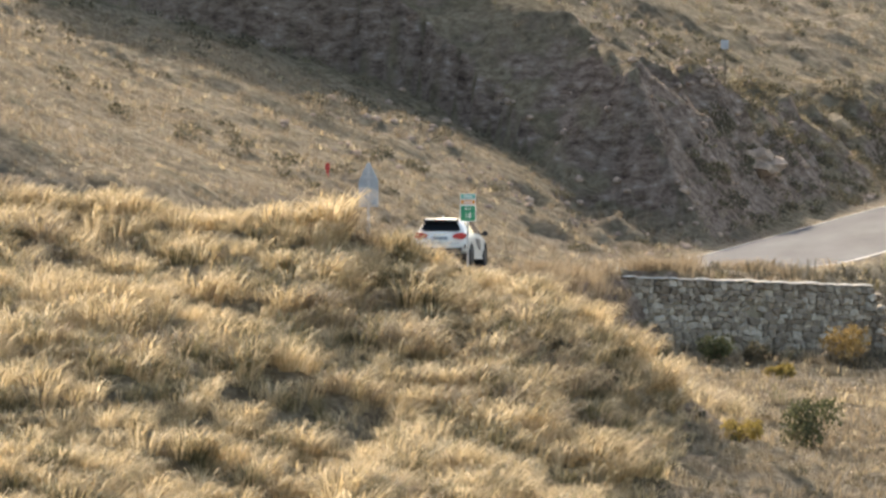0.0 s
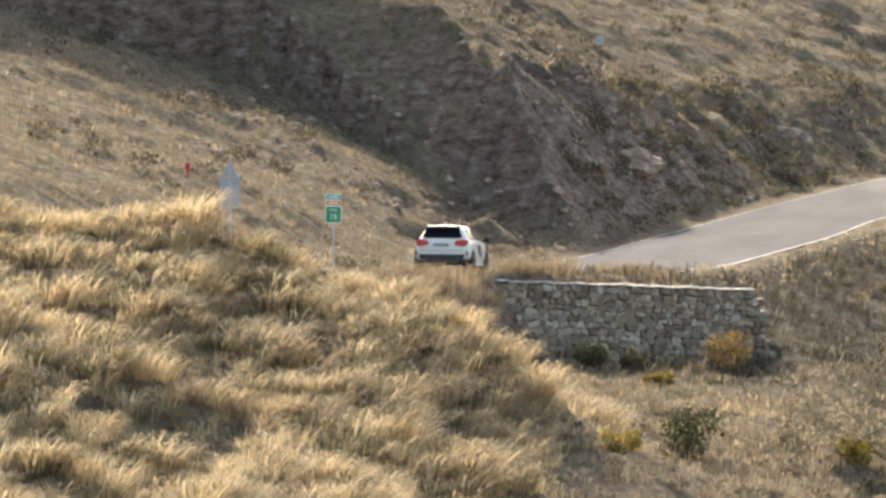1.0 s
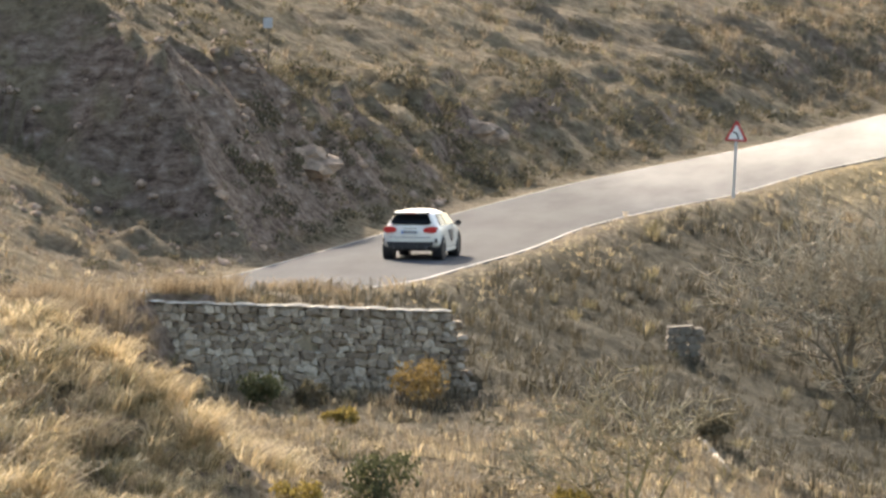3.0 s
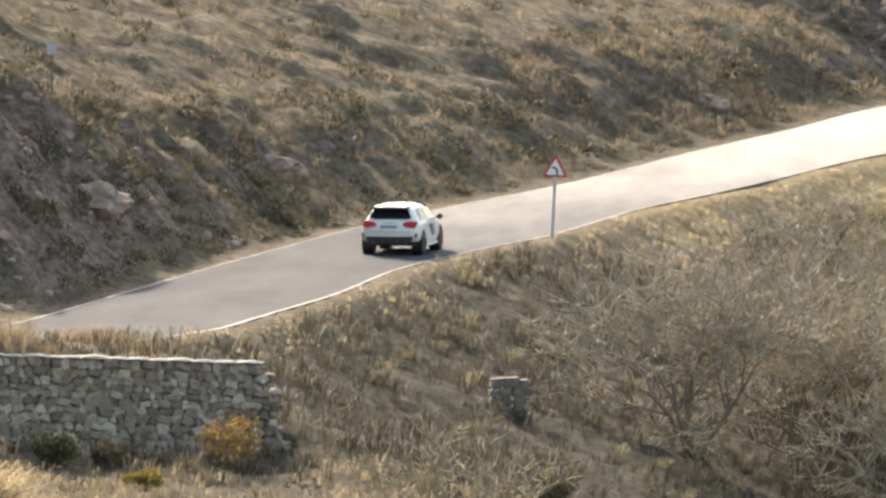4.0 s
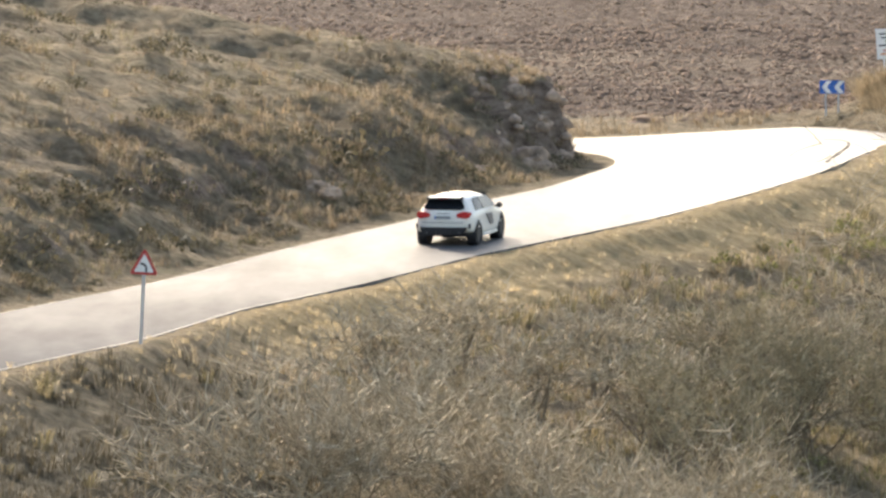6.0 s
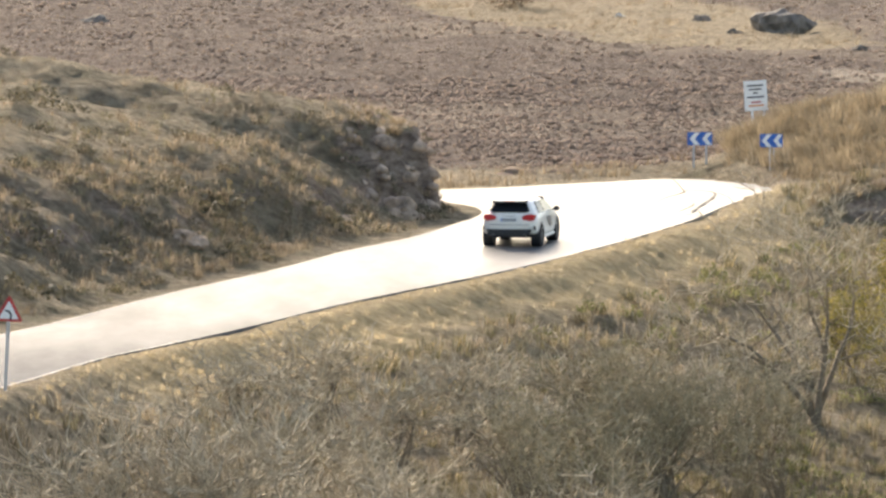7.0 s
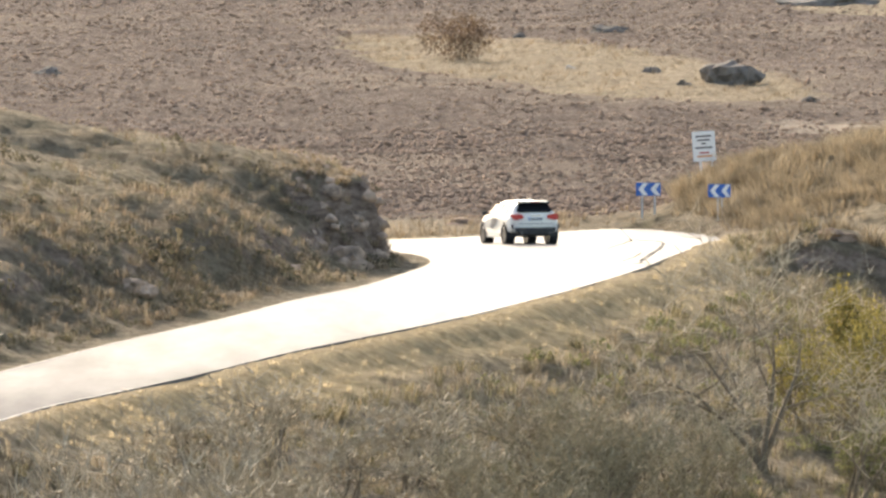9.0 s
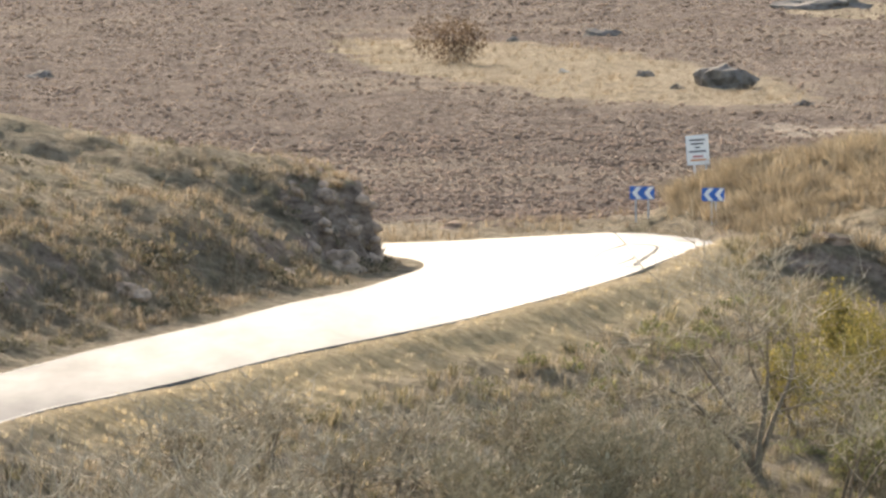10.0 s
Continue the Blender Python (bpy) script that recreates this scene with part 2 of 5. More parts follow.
def ground_z(x, y, rough=True):
    """Height of the ground at x, y (arrays)."""
    x, y = np.asarray(x, float), np.asarray(y, float)
    dl, il, sl = to_line(x, y, LEFT[::2])
    dr, ir, sr = to_line(x, y, RIGHT[::2])
    yl, yr = LEFT[::2][il][..., 1], RIGHT[::2][ir][..., 1]
    on_left = (sl > 0) & (dl <= dr)
    on_right = (sr < 0) & (dr < dl)
    z = road_z(y) - 0.05
    # the hill on the left of the road
    leg2 = (il > 0.8 * len(LEFT) / 2)
    bank = np.interp(yl, [300, 325, 341, 354, 372, 392, 415, 434, 442, 446], [0, 2.0, 5.5, 5.0, 3.2, 2.3, 1.9, 1.6, 1.8, 3.2])
    bank = np.where(leg2, 3.0, bank)
    width = np.interp(yl, [322, 352, 380, 400, 415, 438, 443, 446.5], [4.0, 4.8, 5.0, 5.0, 5.0, 5.0, 4.2, 1.0])
    onset = np.interp(yl, [322, 352, 380, 400, 420, 436, 446.5], [4.0, 4.8, 4.8, 4.0, 2.8, 1.6, 1.4])
    slope = np.interp(yl, [320, 335, 364, 384, 400, 430, 446], [0.6, 0.68, 0.66, 0.50, 0.45, 0.40, 0.31])
    cap = np.interp(yl, [330, 368, 386, 410, 440], [40, 36, 24, 15.0, 8.5])
    wob = fbm(x, y, 9.0, 3, 3)
    u = np.clip(dl - np.interp(yl, [430, 441], [0.5, 1.2]) - 0.5 * np.clip(wob, 0, 1), 0, None)
    up = bank * step(u, 0, width) + slope * np.clip(u - onset, 0, None)
    up = cap * (1 - np.exp(-up / cap))
    hill = road_z(yl) + up
    # the lit ramp before the cliff
    lf, jf, sf = to_line(x, y, FOOT)
    ramp_z = road_z(yl) + 0.36 * np.clip(dl - 0.8, 0, 26) * step(dl, 0, 8)
    behind = np.where(sf > 0, lf, -lf)
    crag = ramp_z + np.interp(x, [-46, -38, -34, -28], [8.5, 9.0, 10.5, 9.5]) * step(behind, 0, 6.5) + 0.42 * np.clip(behind - 6.5, 0, 24)
    crag = np.minimum(crag, road_z(yl) + np.interp(yl, [318, 326], [0.9, 1.35]) * np.clip(dl - 1.0 - 0.6 * wob, 0, None))
    blend = step(yl, 334, 352)
    left_z = np.where(behind > 0, crag * (1 - blend) + hill * blend, np.where(yl < 322, ramp_z, np.minimum(hill, ramp_z)))
    z = np.where(on_left, left_z, z)
    # the embankment on the right, with the walled platform
    shoulder = np.interp(yr, [270, 282, 290, 297, 312, 340, 500], [0.3, 0.3, 2.6, 2.0, 0.8, 0.7, 1.3])
    v = np.clip(dr - shoulder, 0, None)
    down = np.interp(yr, [296, 306, 366, 376], [0.30, 0.37, 0.37, 0.30]) * v + 0.25 * step(v, 0, 1.2)
    side = road_z(yr) + 0.02 - down
    # beyond the sign the asphalt ends in a broken step
    side = side - step(yr, 384, 400) * (1 - step(yr, 446, 452)) * np.clip(0.05 + 0.16 * fbm(x, y, 6.0, 2, 77), 0, 0.13)
    ab = WALL_B - WALL_A
    k = ((x - WALL_A[0]) * ab[0] + (y - WALL_A[1]) * ab[1]) / (ab @ ab)
    off = ((x - WALL_A[0]) * ab[1] - (y - WALL_A[1]) * ab[0]) / np.hypot(*ab)     # positive: before the wall
    behind_wall = (k > -0.2) & (k < 1.02) & (off <= 0)
    top = WALL_Z[0] * (1 - k) + WALL_Z[1] * k - 0.12
    side = np.where(behind_wall & (off > -7), side + np.clip(top + (road_z(yr) - top) * np.clip(-off / 9.0, 0, 1) - side, 0, None) * (1 - step(k, 0.93, 1.02)) * step(k, -0.2, 0.0), side)
    foot = np.interp(x, (-25, -21.3, -17.3), (-0.1, -0.75, -1.0)) - 0.035 * np.clip(off, 0, 40)
    past = np.clip(k - 1.0, 0, 2)
    dip = step(off, -0.35 - 9 * past, 0.05 + 4 * past) * (1 - step(off, 26, 38)) * step(x, -25.8, -24.0) * step(dr, 0.6, 1.8) * (1 - step(k, 1.0, 2.2))
    side = side * (1 - dip) + np.minimum(side, foot) * dip
    side = np.maximum(side, -7.5 + 0.4 * fbm(x, y, 12.0, 2, 9))
    z = np.where(on_right, side, z)
    # the grassy spur before the road
    crest = np.interp(x, [-90, -60, -40, -36, -33, -30, -28.6, -26.3, -24, -22.7, -21, -19.6, -18.5, -17, -13, -8],
                      [11.6, 8.6, 6.35, 6.15, 5.8, 5.0, 4.45, 3.8, 3.25, 2.6, 1.5, 0.6, -0.2, -1.2, -2.8, -6])
    yc = 249.0 + 0.15 * (x + 30)
    spur = crest + 0.5 * fbm(x, y, 6.0, 3, 21) + 0.42 * fbm(x * 0.42 + 0.1 * y, y, 1.9, 2, 23) - np.where(y < yc, 0.17 * (yc - y), 0.6 * (y - yc))
    flat = 0.2 - np.where(y < 250, 0.07 * (250 - y), 0.12 * (y - 250)) - 0.35 * (x + 20) + 0.3 * fbm(x, y, 4.0, 3, 25)
    spur = np.where(x > -27, np.maximum(spur, np.minimum(flat, 1.4)), spur)
    z = np.where(on_right | (y < 262), np.maximum(z, spur), z)
    # field and far land
    field = -0.9 + 0.02 * np.clip(y - 490, 0, 500) + 0.10 * np.clip(y - 900, 0, 1500)
    beyond = step(dr, 0.3, 3.0) * step(y, 470, 478) * on_right
    z = z * (1 - beyond) + field * beyond
    for mx, my, rx, ry, mh in ((14.0, 492, 4.5, 8.0, 2.2), (13.2, 462, 2.8, 6.0, 1.5), (18.5, 480, 4.5, 12.0, 2.4), (9.9, 493, 2.0, 4.0, 0.8)):
        z = z + mh * np.exp(-((x - mx) / rx) ** 2 - ((y - my) / ry) ** 2) * on_right
    # small earth scarps where the bank has been dug away
    for sx, sy, sw, sh in ((13.0, 456.5, 3.0, 0.75), (15.5, 465.5, 3.5, 0.8)):
        cut = y - sy - 0.35 * (x - sx) - 1.6 * fbm(x, y, 2.5, 2, 87)
        z = z + sh * np.exp(-((x - sx) / sw) ** 4) * step(cut, 0, 0.6) * (1 - step(cut, 1.0, 8.0)) * on_right
    # the slope on which the camera rides down, and the valley before it
    ours = np.interp(y, [-900, -180, 0, 100, 200], [40, 25.5, 13.5, 4.0, -7.5])
    z = np.where(y < 200, ours, np.where(y < 230, np.maximum(z, -7.5), z))
    if rough:
        away = np.minimum(dl * (sl > 0) + dr * (sr < 0), 3.0) / 3.0
        lumps = np.where(on_left, np.where((yl < 322) & (behind < 0), 0.3, 0.55), np.where(y < 266, 0.6, 0.26)) * fbm(x, y, 2.4, 3, 31) + 0.18 * fbm(x, y, 0.9, 2, 41)
        gx = step(behind, 0, 2) * (yl < 340) + (bank * step(u, 0, 0.8) * (1 - step(u, width, width + 2.0))) / 3.0 * (yl >= 322)
        crags = np.clip(gx, 0, 1.2) * np.interp(yl, [372, 388, 405, 440, 443, 446], [1.0, 0.75, 0.4, 0.3, 0.7, 1.1]) * on_left * step(dl, 1.0, 5.0) * (1.5 * np.abs(fbm(x, y, 2.6, 4, 51)) + 0.8 * fbm(x, y, 1.0, 3, 61) - 0.2)
        clod = (0.13 * fbm(x, y, 0.9, 2, 71) + 0.22 * fbm(x, y, 2.0, 2, 73)) * step(y, 492, 497)
        z = z + away * (lumps * np.where(y > 474, 0.25, 1.0) + crags) + clod
    return z


def mesh_object(name, verts, faces, mat, parent=None, label="", smooth_shade=True):
    me = bpy.data.meshes.new(name)
    me.from_pydata([tuple(v) for v in verts], [], [tuple(f) for f in faces])
    me.materials.append(mat)
    if smooth_shade:
        me.polygons.foreach_set("use_smooth", [True] * len(me.polygons))
    ob = new(name, me)
    if parent:
        ob.parent = parent
    if label:
        ob["label"] = label
    return ob


def big_mesh(name, verts, faces, mat, smooth_shade=True):
    """A mesh from arrays; faces all have the same number of corners."""
    me = bpy.data.meshes.new(name)
    n, k = faces.shape
    me.vertices.add(len(verts))
    me.vertices.foreach_set("co", np.asarray(verts, np.float32).ravel())
    me.loops.add(n * k)
    me.loops.foreach_set("vertex_index", faces.astype(np.int32).ravel())
    me.polygons.add(n)
    me.polygons.foreach_set("loop_start", np.arange(0, n * k, k, dtype=np.int32))
    if smooth_shade:
        me.polygons.foreach_set("use_smooth", np.ones(n, bool))
    me.update(calc_edges=True)
    me.materials.append(mat)
    return new(name, me)


def build_ground():
    far = np.geomspace(1.0, 3900.0, 46)
    xs = np.concatenate([-60 - far[::-1], np.arange(-60, 25, 0.34), 25 + far])
    ys = np.concatenate([220 - far[::-1], np.arange(220, 300, 0.45), np.arange(300, 480, 0.44), np.arange(480, 560, 0.6), np.arange(560, 700, 1.2), 700 + far])
    gx, gy = np.meshgrid(xs, ys)
    z = ground_z(gx, gy)
    nx, ny = len(xs), len(ys)
    idx = np.arange(nx * ny).reshape(ny, nx)
    faces = np.stack([idx[:-1, :-1], idx[:-1, 1:], idx[1:, 1:], idx[1:, :-1]], -1).reshape(-1, 4)
    ob = big_mesh("ground", np.stack([gx, gy, z], -1).reshape(-1, 3), faces, GROUND)
    x, y = gx.ravel(), gy.ravel()
    dl, il, sl = to_line(x, y, LEFT[::2])
    dr, ir, sr = to_line(x, y, RIGHT[::2])
    right = (sr < 0) & (dr < dl)
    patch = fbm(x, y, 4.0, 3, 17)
    # olive ground colour, partly in place of the bank's own shade
    growth_shade = right * (y > 262) * (y < 470) * step(dr + patch, 0.4, 1.6) * np.interp(y, [278, 300, 350, 375, 470], [0.15, 1.0, 1.0, 0.35, 0.3]) * np.where((y < 300) & (dr < 6), 0, 1)
    growth_shade = np.maximum(growth_shade, (sl > 0) * (dl < dr) * step(y, 372, 386) * (y < 446) * (1 - step(dl + 2 * patch, 3.5, 7.0)) * 0.15)
    # the dim upper hill gets its shade as colour too
    growth_shade = np.maximum(growth_shade, (sl > 0) * (dl < dr) * step(y + 6 * patch, 342, 354) * (1 - step(y, 368, 400)) * step(dl, 5, 9) * 0.55)
    verge = right * step(y, 372, 388) * (y < 480) * (1 - step(dr + 2.2 * patch, 1.6, 4.4)) * np.interp(y, [430, 445], [1, 0.7])
    for key, values in (("growth_shade", growth_shade), ("verge", verge)):
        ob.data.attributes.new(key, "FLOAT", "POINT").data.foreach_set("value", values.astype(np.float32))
    return tagged(ob, "dry grassy hillside with rock banks and a ploughed field", "ground", kind="structure")


def build_road():
    cols = np.linspace(0, 1, 9)
    v, f = [], []
    for i in range(N_ROAD):
        for c in cols:
            p = LEFT[i] * (1 - c) + RIGHT[i] * c
            v.append((p[0], p[1], road_z(p[1]) + 0.008 + 0.05 * math.sin(math.pi * c)))
    for i in range(N_ROAD - 1):
        for j in range(8):
            a = i * 9 + j
            f.append((a, a + 1, a + 10, a + 9))
    base = len(v)
    for i in range(N_ROAD):
        v.append((RIGHT[i][0] + 0.02, RIGHT[i][1], road_z(RIGHT[i][1]) - 0.3))
    f += [(i * 9 + 8, base + i, base + i + 1, i * 9 + 17) for i in range(N_ROAD - 1)]
    ob = mesh_object("road", v, f, ASPHALT, smooth_shade=False)
    return tagged(ob, "narrow worn grey asphalt country road", "road", kind="structure")


def build_edge_line(name, edge, inner, y0, y1, label):
    """A worn painted line just inside a road edge."""
    d = np.hypot(*(inner - edge).T)[:, None]
    way = (inner - edge) / d
    v, f = [], []
    for i in range(N_ROAD):
        if y0 < edge[i][1] < y1 and i < 0.8 * N_ROAD:
            for o in (0.10, 0.22):
                p = edge[i] + way[i] * o
                v.append((p[0], p[1], road_z(p[1]) + 0.018 + 0.05 * math.sin(math.pi * o / d[i][0])))
    for i in range(0, len(v) - 2, 2):
        f.append((i, i + 1, i + 3, i + 2))
    return tagged(mesh_object(name, v, f, LINE), label, "road marking", kind="structure")


ground = build_ground()
road = build_road()
def road_surface(x, y):
    """Height of the asphalt at x, y."""
    c = np.linspace(0, 1, 25)
    p = LEFT[:, None, :] * (1 - c)[None, :, None] + RIGHT[:, None, :] * c[None, :, None]
    i, j = np.unravel_index(np.argmin(np.hypot(p[..., 0] - x, p[..., 1] - y)), p.shape[:2])
    return float(road_z(p[i, j, 1]) + 0.008 + 0.05 * math.sin(math.pi * c[j]))


def build_seam():
    """The dark joint between the lane in the bend and its gravelly apron."""
    c = smooth([(6.0, 446.5), (6.5, 453), (6.9, 460), (7.0, 467), (6.7, 472), (5.9, 476.5)], 70)
    way = np.gradient(c, axis=0)
    way /= np.hypot(*way.T)[:, None]
    v, f = [], []
    for i, (p, w) in enumerate(zip(c, way)):
        half = 0.04 + 0.03 * math.sin(i * 0.9) * math.sin(i * 0.37)
        for o in (-half, half):
            v.append((p[0] + w[1] * o, p[1] - w[0] * o, road_surface(p[0] + w[1] * o, p[1] - w[0] * o) + 0.03))
    f = [(i, i + 1, i + 3, i + 2) for i in range(0, len(v) - 2, 2)]
    return tagged(mesh_object("road_marking_3", v, f, TAR), "dark cracked joint in the asphalt of the bend", "road marking", kind="structure")


build_seam()
build_edge_line("road_marking_1", LEFT, RIGHT, 312, 442, "worn white edge line along the asphalt")
build_edge_line("road_marking_2", RIGHT, LEFT, 312, 394, "worn white edge line on the valley side")


# ---- helpers for things ----
def part(name, bm, mat, parent=None, label="", smooth_shade=False):
    me = bpy.data.meshes.new(name)
    bmesh.ops.recalc_face_normals(bm, faces=bm.faces)
    bm.to_mesh(me)
    bm.free()
    me.materials.append(mat)
    if smooth_shade:
        me.polygons.foreach_set("use_smooth", [True] * len(me.polygons))
    ob = new(name, me)
    if parent:
        ob.parent = parent
    if label:
        ob["label"] = label
    return ob


def box(bm, c, size, bevel=0.0, turn=None):
    m = Matrix.Translation(c) @ (turn or Matrix.Identity(4)) @ Matrix.Diagonal((*size, 1))
    r = bmesh.ops.create_cube(bm, size=1.0, matrix=m)
    if bevel:
        edges = list({e for v in r["verts"] for e in v.link_edges})
        bmesh.ops.bevel(bm, geom=edges, offset=bevel, segments=2, affect="EDGES")
    return bm


def rod(bm, a, b, r1, r2=None, sides=8):
    a, b = Vector(a), Vector(b)
    d = b - a
    m = Matrix.Translation((a + b) / 2) @ d.to_track_quat("Z", "Y").to_matrix().to_4x4()
    bmesh.ops.create_cone(bm, cap_ends=True, segments=sides, radius1=r1, radius2=r1 if r2 is None else r2, depth=d.length, matrix=m)
    return bm


def plate(bm, outline, thick, m=None):
    """A flat plate with this outline in x, z; its face at y = 0 looks along -y."""
    m = m or Matrix.Identity(4)
    f = [bm.verts.new(m @ Vector((x, 0, z))) for x, z in outline]
    g = [bm.verts.new(m @ Vector((x, thick, z))) for x, z in outline]
    bm.faces.new(f), bm.faces.new(g[::-1])
    for i in range(len(f)):
        j = (i + 1) % len(f)
        bm.faces.new((f[i], g[i], g[j], f[j]))
    return bm


def rounded(w, h, r, cz=0.0, cx=0.0, n=4):
    out = []
    for sx, sz, a0 in ((1, 1, 0), (-1, 1, 90), (-1, -1, 180), (1, -1, 270)):
        for k in range(n + 1):
            a = radians(a0 + 90 * k / n)
            out.append((cx + sx * (w / 2 - r) + r * math.cos(a), cz + sz * (h / 2 - r) + r * math.sin(a)))
    return out


def triangle(w, h, r, cz=0.0, n=4):
    """A triangle that points up, with round corners."""
    corners = [(0, h * 2 / 3), (-w / 2, -h / 3), (w / 2, -h / 3)]
    out = []
    for i, (x, z) in enumerate(corners):
        k = r * 2 / w
        bx, bz = x * (1 - k * 1.6), z * (1 - k * 1.6)
        a0 = (30, 150, 270)[i]
        for j in range(n + 1):
            a = radians(a0 + 120 * j / n)
            out.append((bx + r * math.cos(a), cz + bz + r * math.sin(a)))
    return out


def thing(name, at, label, category, group="", rz=0.0, lean=0.0):
    ob = new(name)
    ob.matrix_basis = pose(*at, 0, lean, rz)
    return tagged(ob, label, category, group)


def on_ground(x, y, sink=0.0):
    return (x, y, float(ground_z(np.array([x]), np.array([y]))[0]) - sink)


# ---- materials of things ----
def leaf_material(name, dark, mid_c, light, glow=0.45, scale=0.8):
    m = bpy.data.materials.new(name)
    m.use_nodes = True
    t = m.node_tree
    b = t.nodes["Principled BSDF"]
    b.inputs["Roughness"].default_value = 0.7
    b.inputs["Specular IOR Level"].default_value = 0.25
    n = noise_of(t, scale, 4, 0.65)
    isle = t.nodes.new("ShaderNodeNewGeometry").outputs["Random Per Island"]
    f = math_node(t, "ADD", math_node(t, "MULTIPLY", n, 0.75), math_node(t, "MULTIPLY", isle, 0.3))
    c = ramp(t, f, [(0.30, dark), (0.52, mid_c), (0.72, light)])
    t.links.new(c, b.inputs["Base Color"])
    tr = t.nodes.new("ShaderNodeBsdfTranslucent")
    t.links.new(c, tr.inputs[0])
    ms = t.nodes.new("ShaderNodeMixShader")
    ms.inputs[0].default_value = glow
    t.links.new(b.outputs[0], ms.inputs[1])
    t.links.new(tr.outputs[0], ms.inputs[2])
    t.links.new(ms.outputs[0], t.nodes["Material Output"].inputs[0])
    return m


STRAW = leaf_material("straw_grass", (0.31, 0.25, 0.135), (0.62, 0.48, 0.28), (0.84, 0.71, 0.48), 0.6, 0.7)
DRY = leaf_material("dull_dry_grass", (0.14, 0.105, 0.065), (0.33, 0.25, 0.16), (0.50, 0.40, 0.27), 0.4, 0.6)
TAWNY = leaf_material("tawny_grass", (0.17, 0.135, 0.085), (0.33, 0.26, 0.17), (0.50, 0.41, 0.28), 0.35, 0.9)
SEDGE = leaf_material("green_grass", (0.11, 0.098, 0.05), (0.24, 0.205, 0.11), (0.42, 0.345, 0.21), 0.4, 0.6)
# dull grass whose dark tone also carries the shade of the bank
BANK = leaf_material("dull_shaded_grass", (0.05, 0.043, 0.027), (0.105, 0.089, 0.057), (0.19, 0.158, 0.104), 0.3, 0.6)
SCRUB = leaf_material("dark_scrub", (0.06, 0.055, 0.034), (0.135, 0.115, 0.072), (0.24, 0.20, 0.125), 0.3, 2.0)
LEAF_GREEN = leaf_material("bush_leaves", (0.045, 0.05, 0.025), (0.09, 0.097, 0.045), (0.17, 0.165, 0.08), 0.3, 2.0)
LEAF_ORANGE = leaf_material("rusty_leaves", (0.13, 0.09, 0.035), (0.27, 0.18, 0.065), (0.40, 0.28, 0.12), 0.35, 2.0)
LEAF_YELLOW = leaf_material("yellow_leaves", (0.18, 0.135, 0.04), (0.35, 0.26, 0.075), (0.50, 0.38, 0.13), 0.45, 2.0)
LEAF_LIME = leaf_material("yellow_green_leaves", (0.085, 0.08, 0.03), (0.20, 0.175, 0.055), (0.37, 0.29, 0.09), 0.45, 1.5)
RUSSET = leaf_material("russet_leaves", (0.07, 0.05, 0.035), (0.15, 0.10, 0.065), (0.26, 0.185, 0.12), 0.35, 2.0)
LEAF_OLIVE = leaf_material("olive_weeds", (0.085, 0.09, 0.036), (0.205, 0.20, 0.085), (0.34, 0.31, 0.145), 0.4, 1.2)
BARK = plain("grey_bark", (0.19, 0.15, 0.10), 0.9, grain=12.0, vary=0.4, relief=0.5)
DULL_TWIG = plain("dull_twig", (0.31, 0.26, 0.16), 0.85, grain=3.0, vary=0.5, relief=0.2)
LICHEN = plain("lichened_bark", (0.34, 0.27, 0.13), 0.9, grain=4.0, vary=0.5, relief=0.4)
TWIG = plain("pale_twig", (0.43, 0.36, 0.25), 0.8, grain=3.0, vary=0.5, relief=0.2)
EARTH = plain("ploughed_earth", (0.26, 0.175, 0.12), 0.95, grain=2.5, vary=0.45, relief=0.5)
CRAG = plain("crag_rock", (0.37, 0.265, 0.19), 0.9, grain=2.5, vary=0.6, relief=0.8)
ROCK = plain("field_rock", (0.17, 0.145, 0.12), 0.9, grain=3.0, vary=0.5, relief=0.8)
PALE_ROCK = plain("pale_rock", (0.50, 0.45, 0.37), 0.9, grain=3.0, vary=0.4, relief=0.8)
GALV = plain("galvanised_steel", (0.50, 0.51, 0.52), 0.45, 0.7, grain=9.0, vary=0.15, relief=0.05)
SIGN_BACK = plain("sign_back_grey", (0.42, 0.44, 0.46), 0.5, 0.3, grain=5.0, vary=0.12, relief=0.03)
SIGN_WHITE = plain("sign_white", (0.88, 0.87, 0.83), 0.4, grain=5.0, vary=0.05, relief=0.0)
SIGN_RED = plain("sign_red", (0.50, 0.045, 0.04), 0.4, grain=5.0, vary=0.12, relief=0.0)
SIGN_BLUE = plain("sign_blue", (0.02, 0.13, 0.46), 0.4, grain=5.0, vary=0.12, relief=0.0)
SIGN_GREEN = plain("sign_green", (0.02, 0.30, 0.14), 0.4, grain=5.0, vary=0.1, relief=0.0)
SIGN_TEAL = plain("sign_teal", (0.12, 0.42, 0.36), 0.4, grain=5.0, vary=0.1, relief=0.0)
SIGN_ORANGE = plain("sign_orange", (0.70, 0.26, 0.03), 0.4, grain=5.0, vary=0.1, relief=0.0)
INK = plain("black_ink", (0.03, 0.03, 0.03), 0.5, grain=5.0, vary=0.1, relief=0.0)
TYRE = plain("tyre_rubber", (0.018, 0.018, 0.018), 0.75, grain=40.0, vary=0.3, relief=0.2)
RIM = plain("dark_alloy", (0.10, 0.10, 0.105), 0.35, 0.8, grain=20.0, vary=0.1, relief=0.02)
CHROME = plain("chrome", (0.7, 0.7, 0.7), 0.15, 1.0, grain=20.0, vary=0.05, relief=0.0)
PLATE = plain("number_plate", (0.62, 0.63, 0.62), 0.4, vary=0.05, relief=0.0)
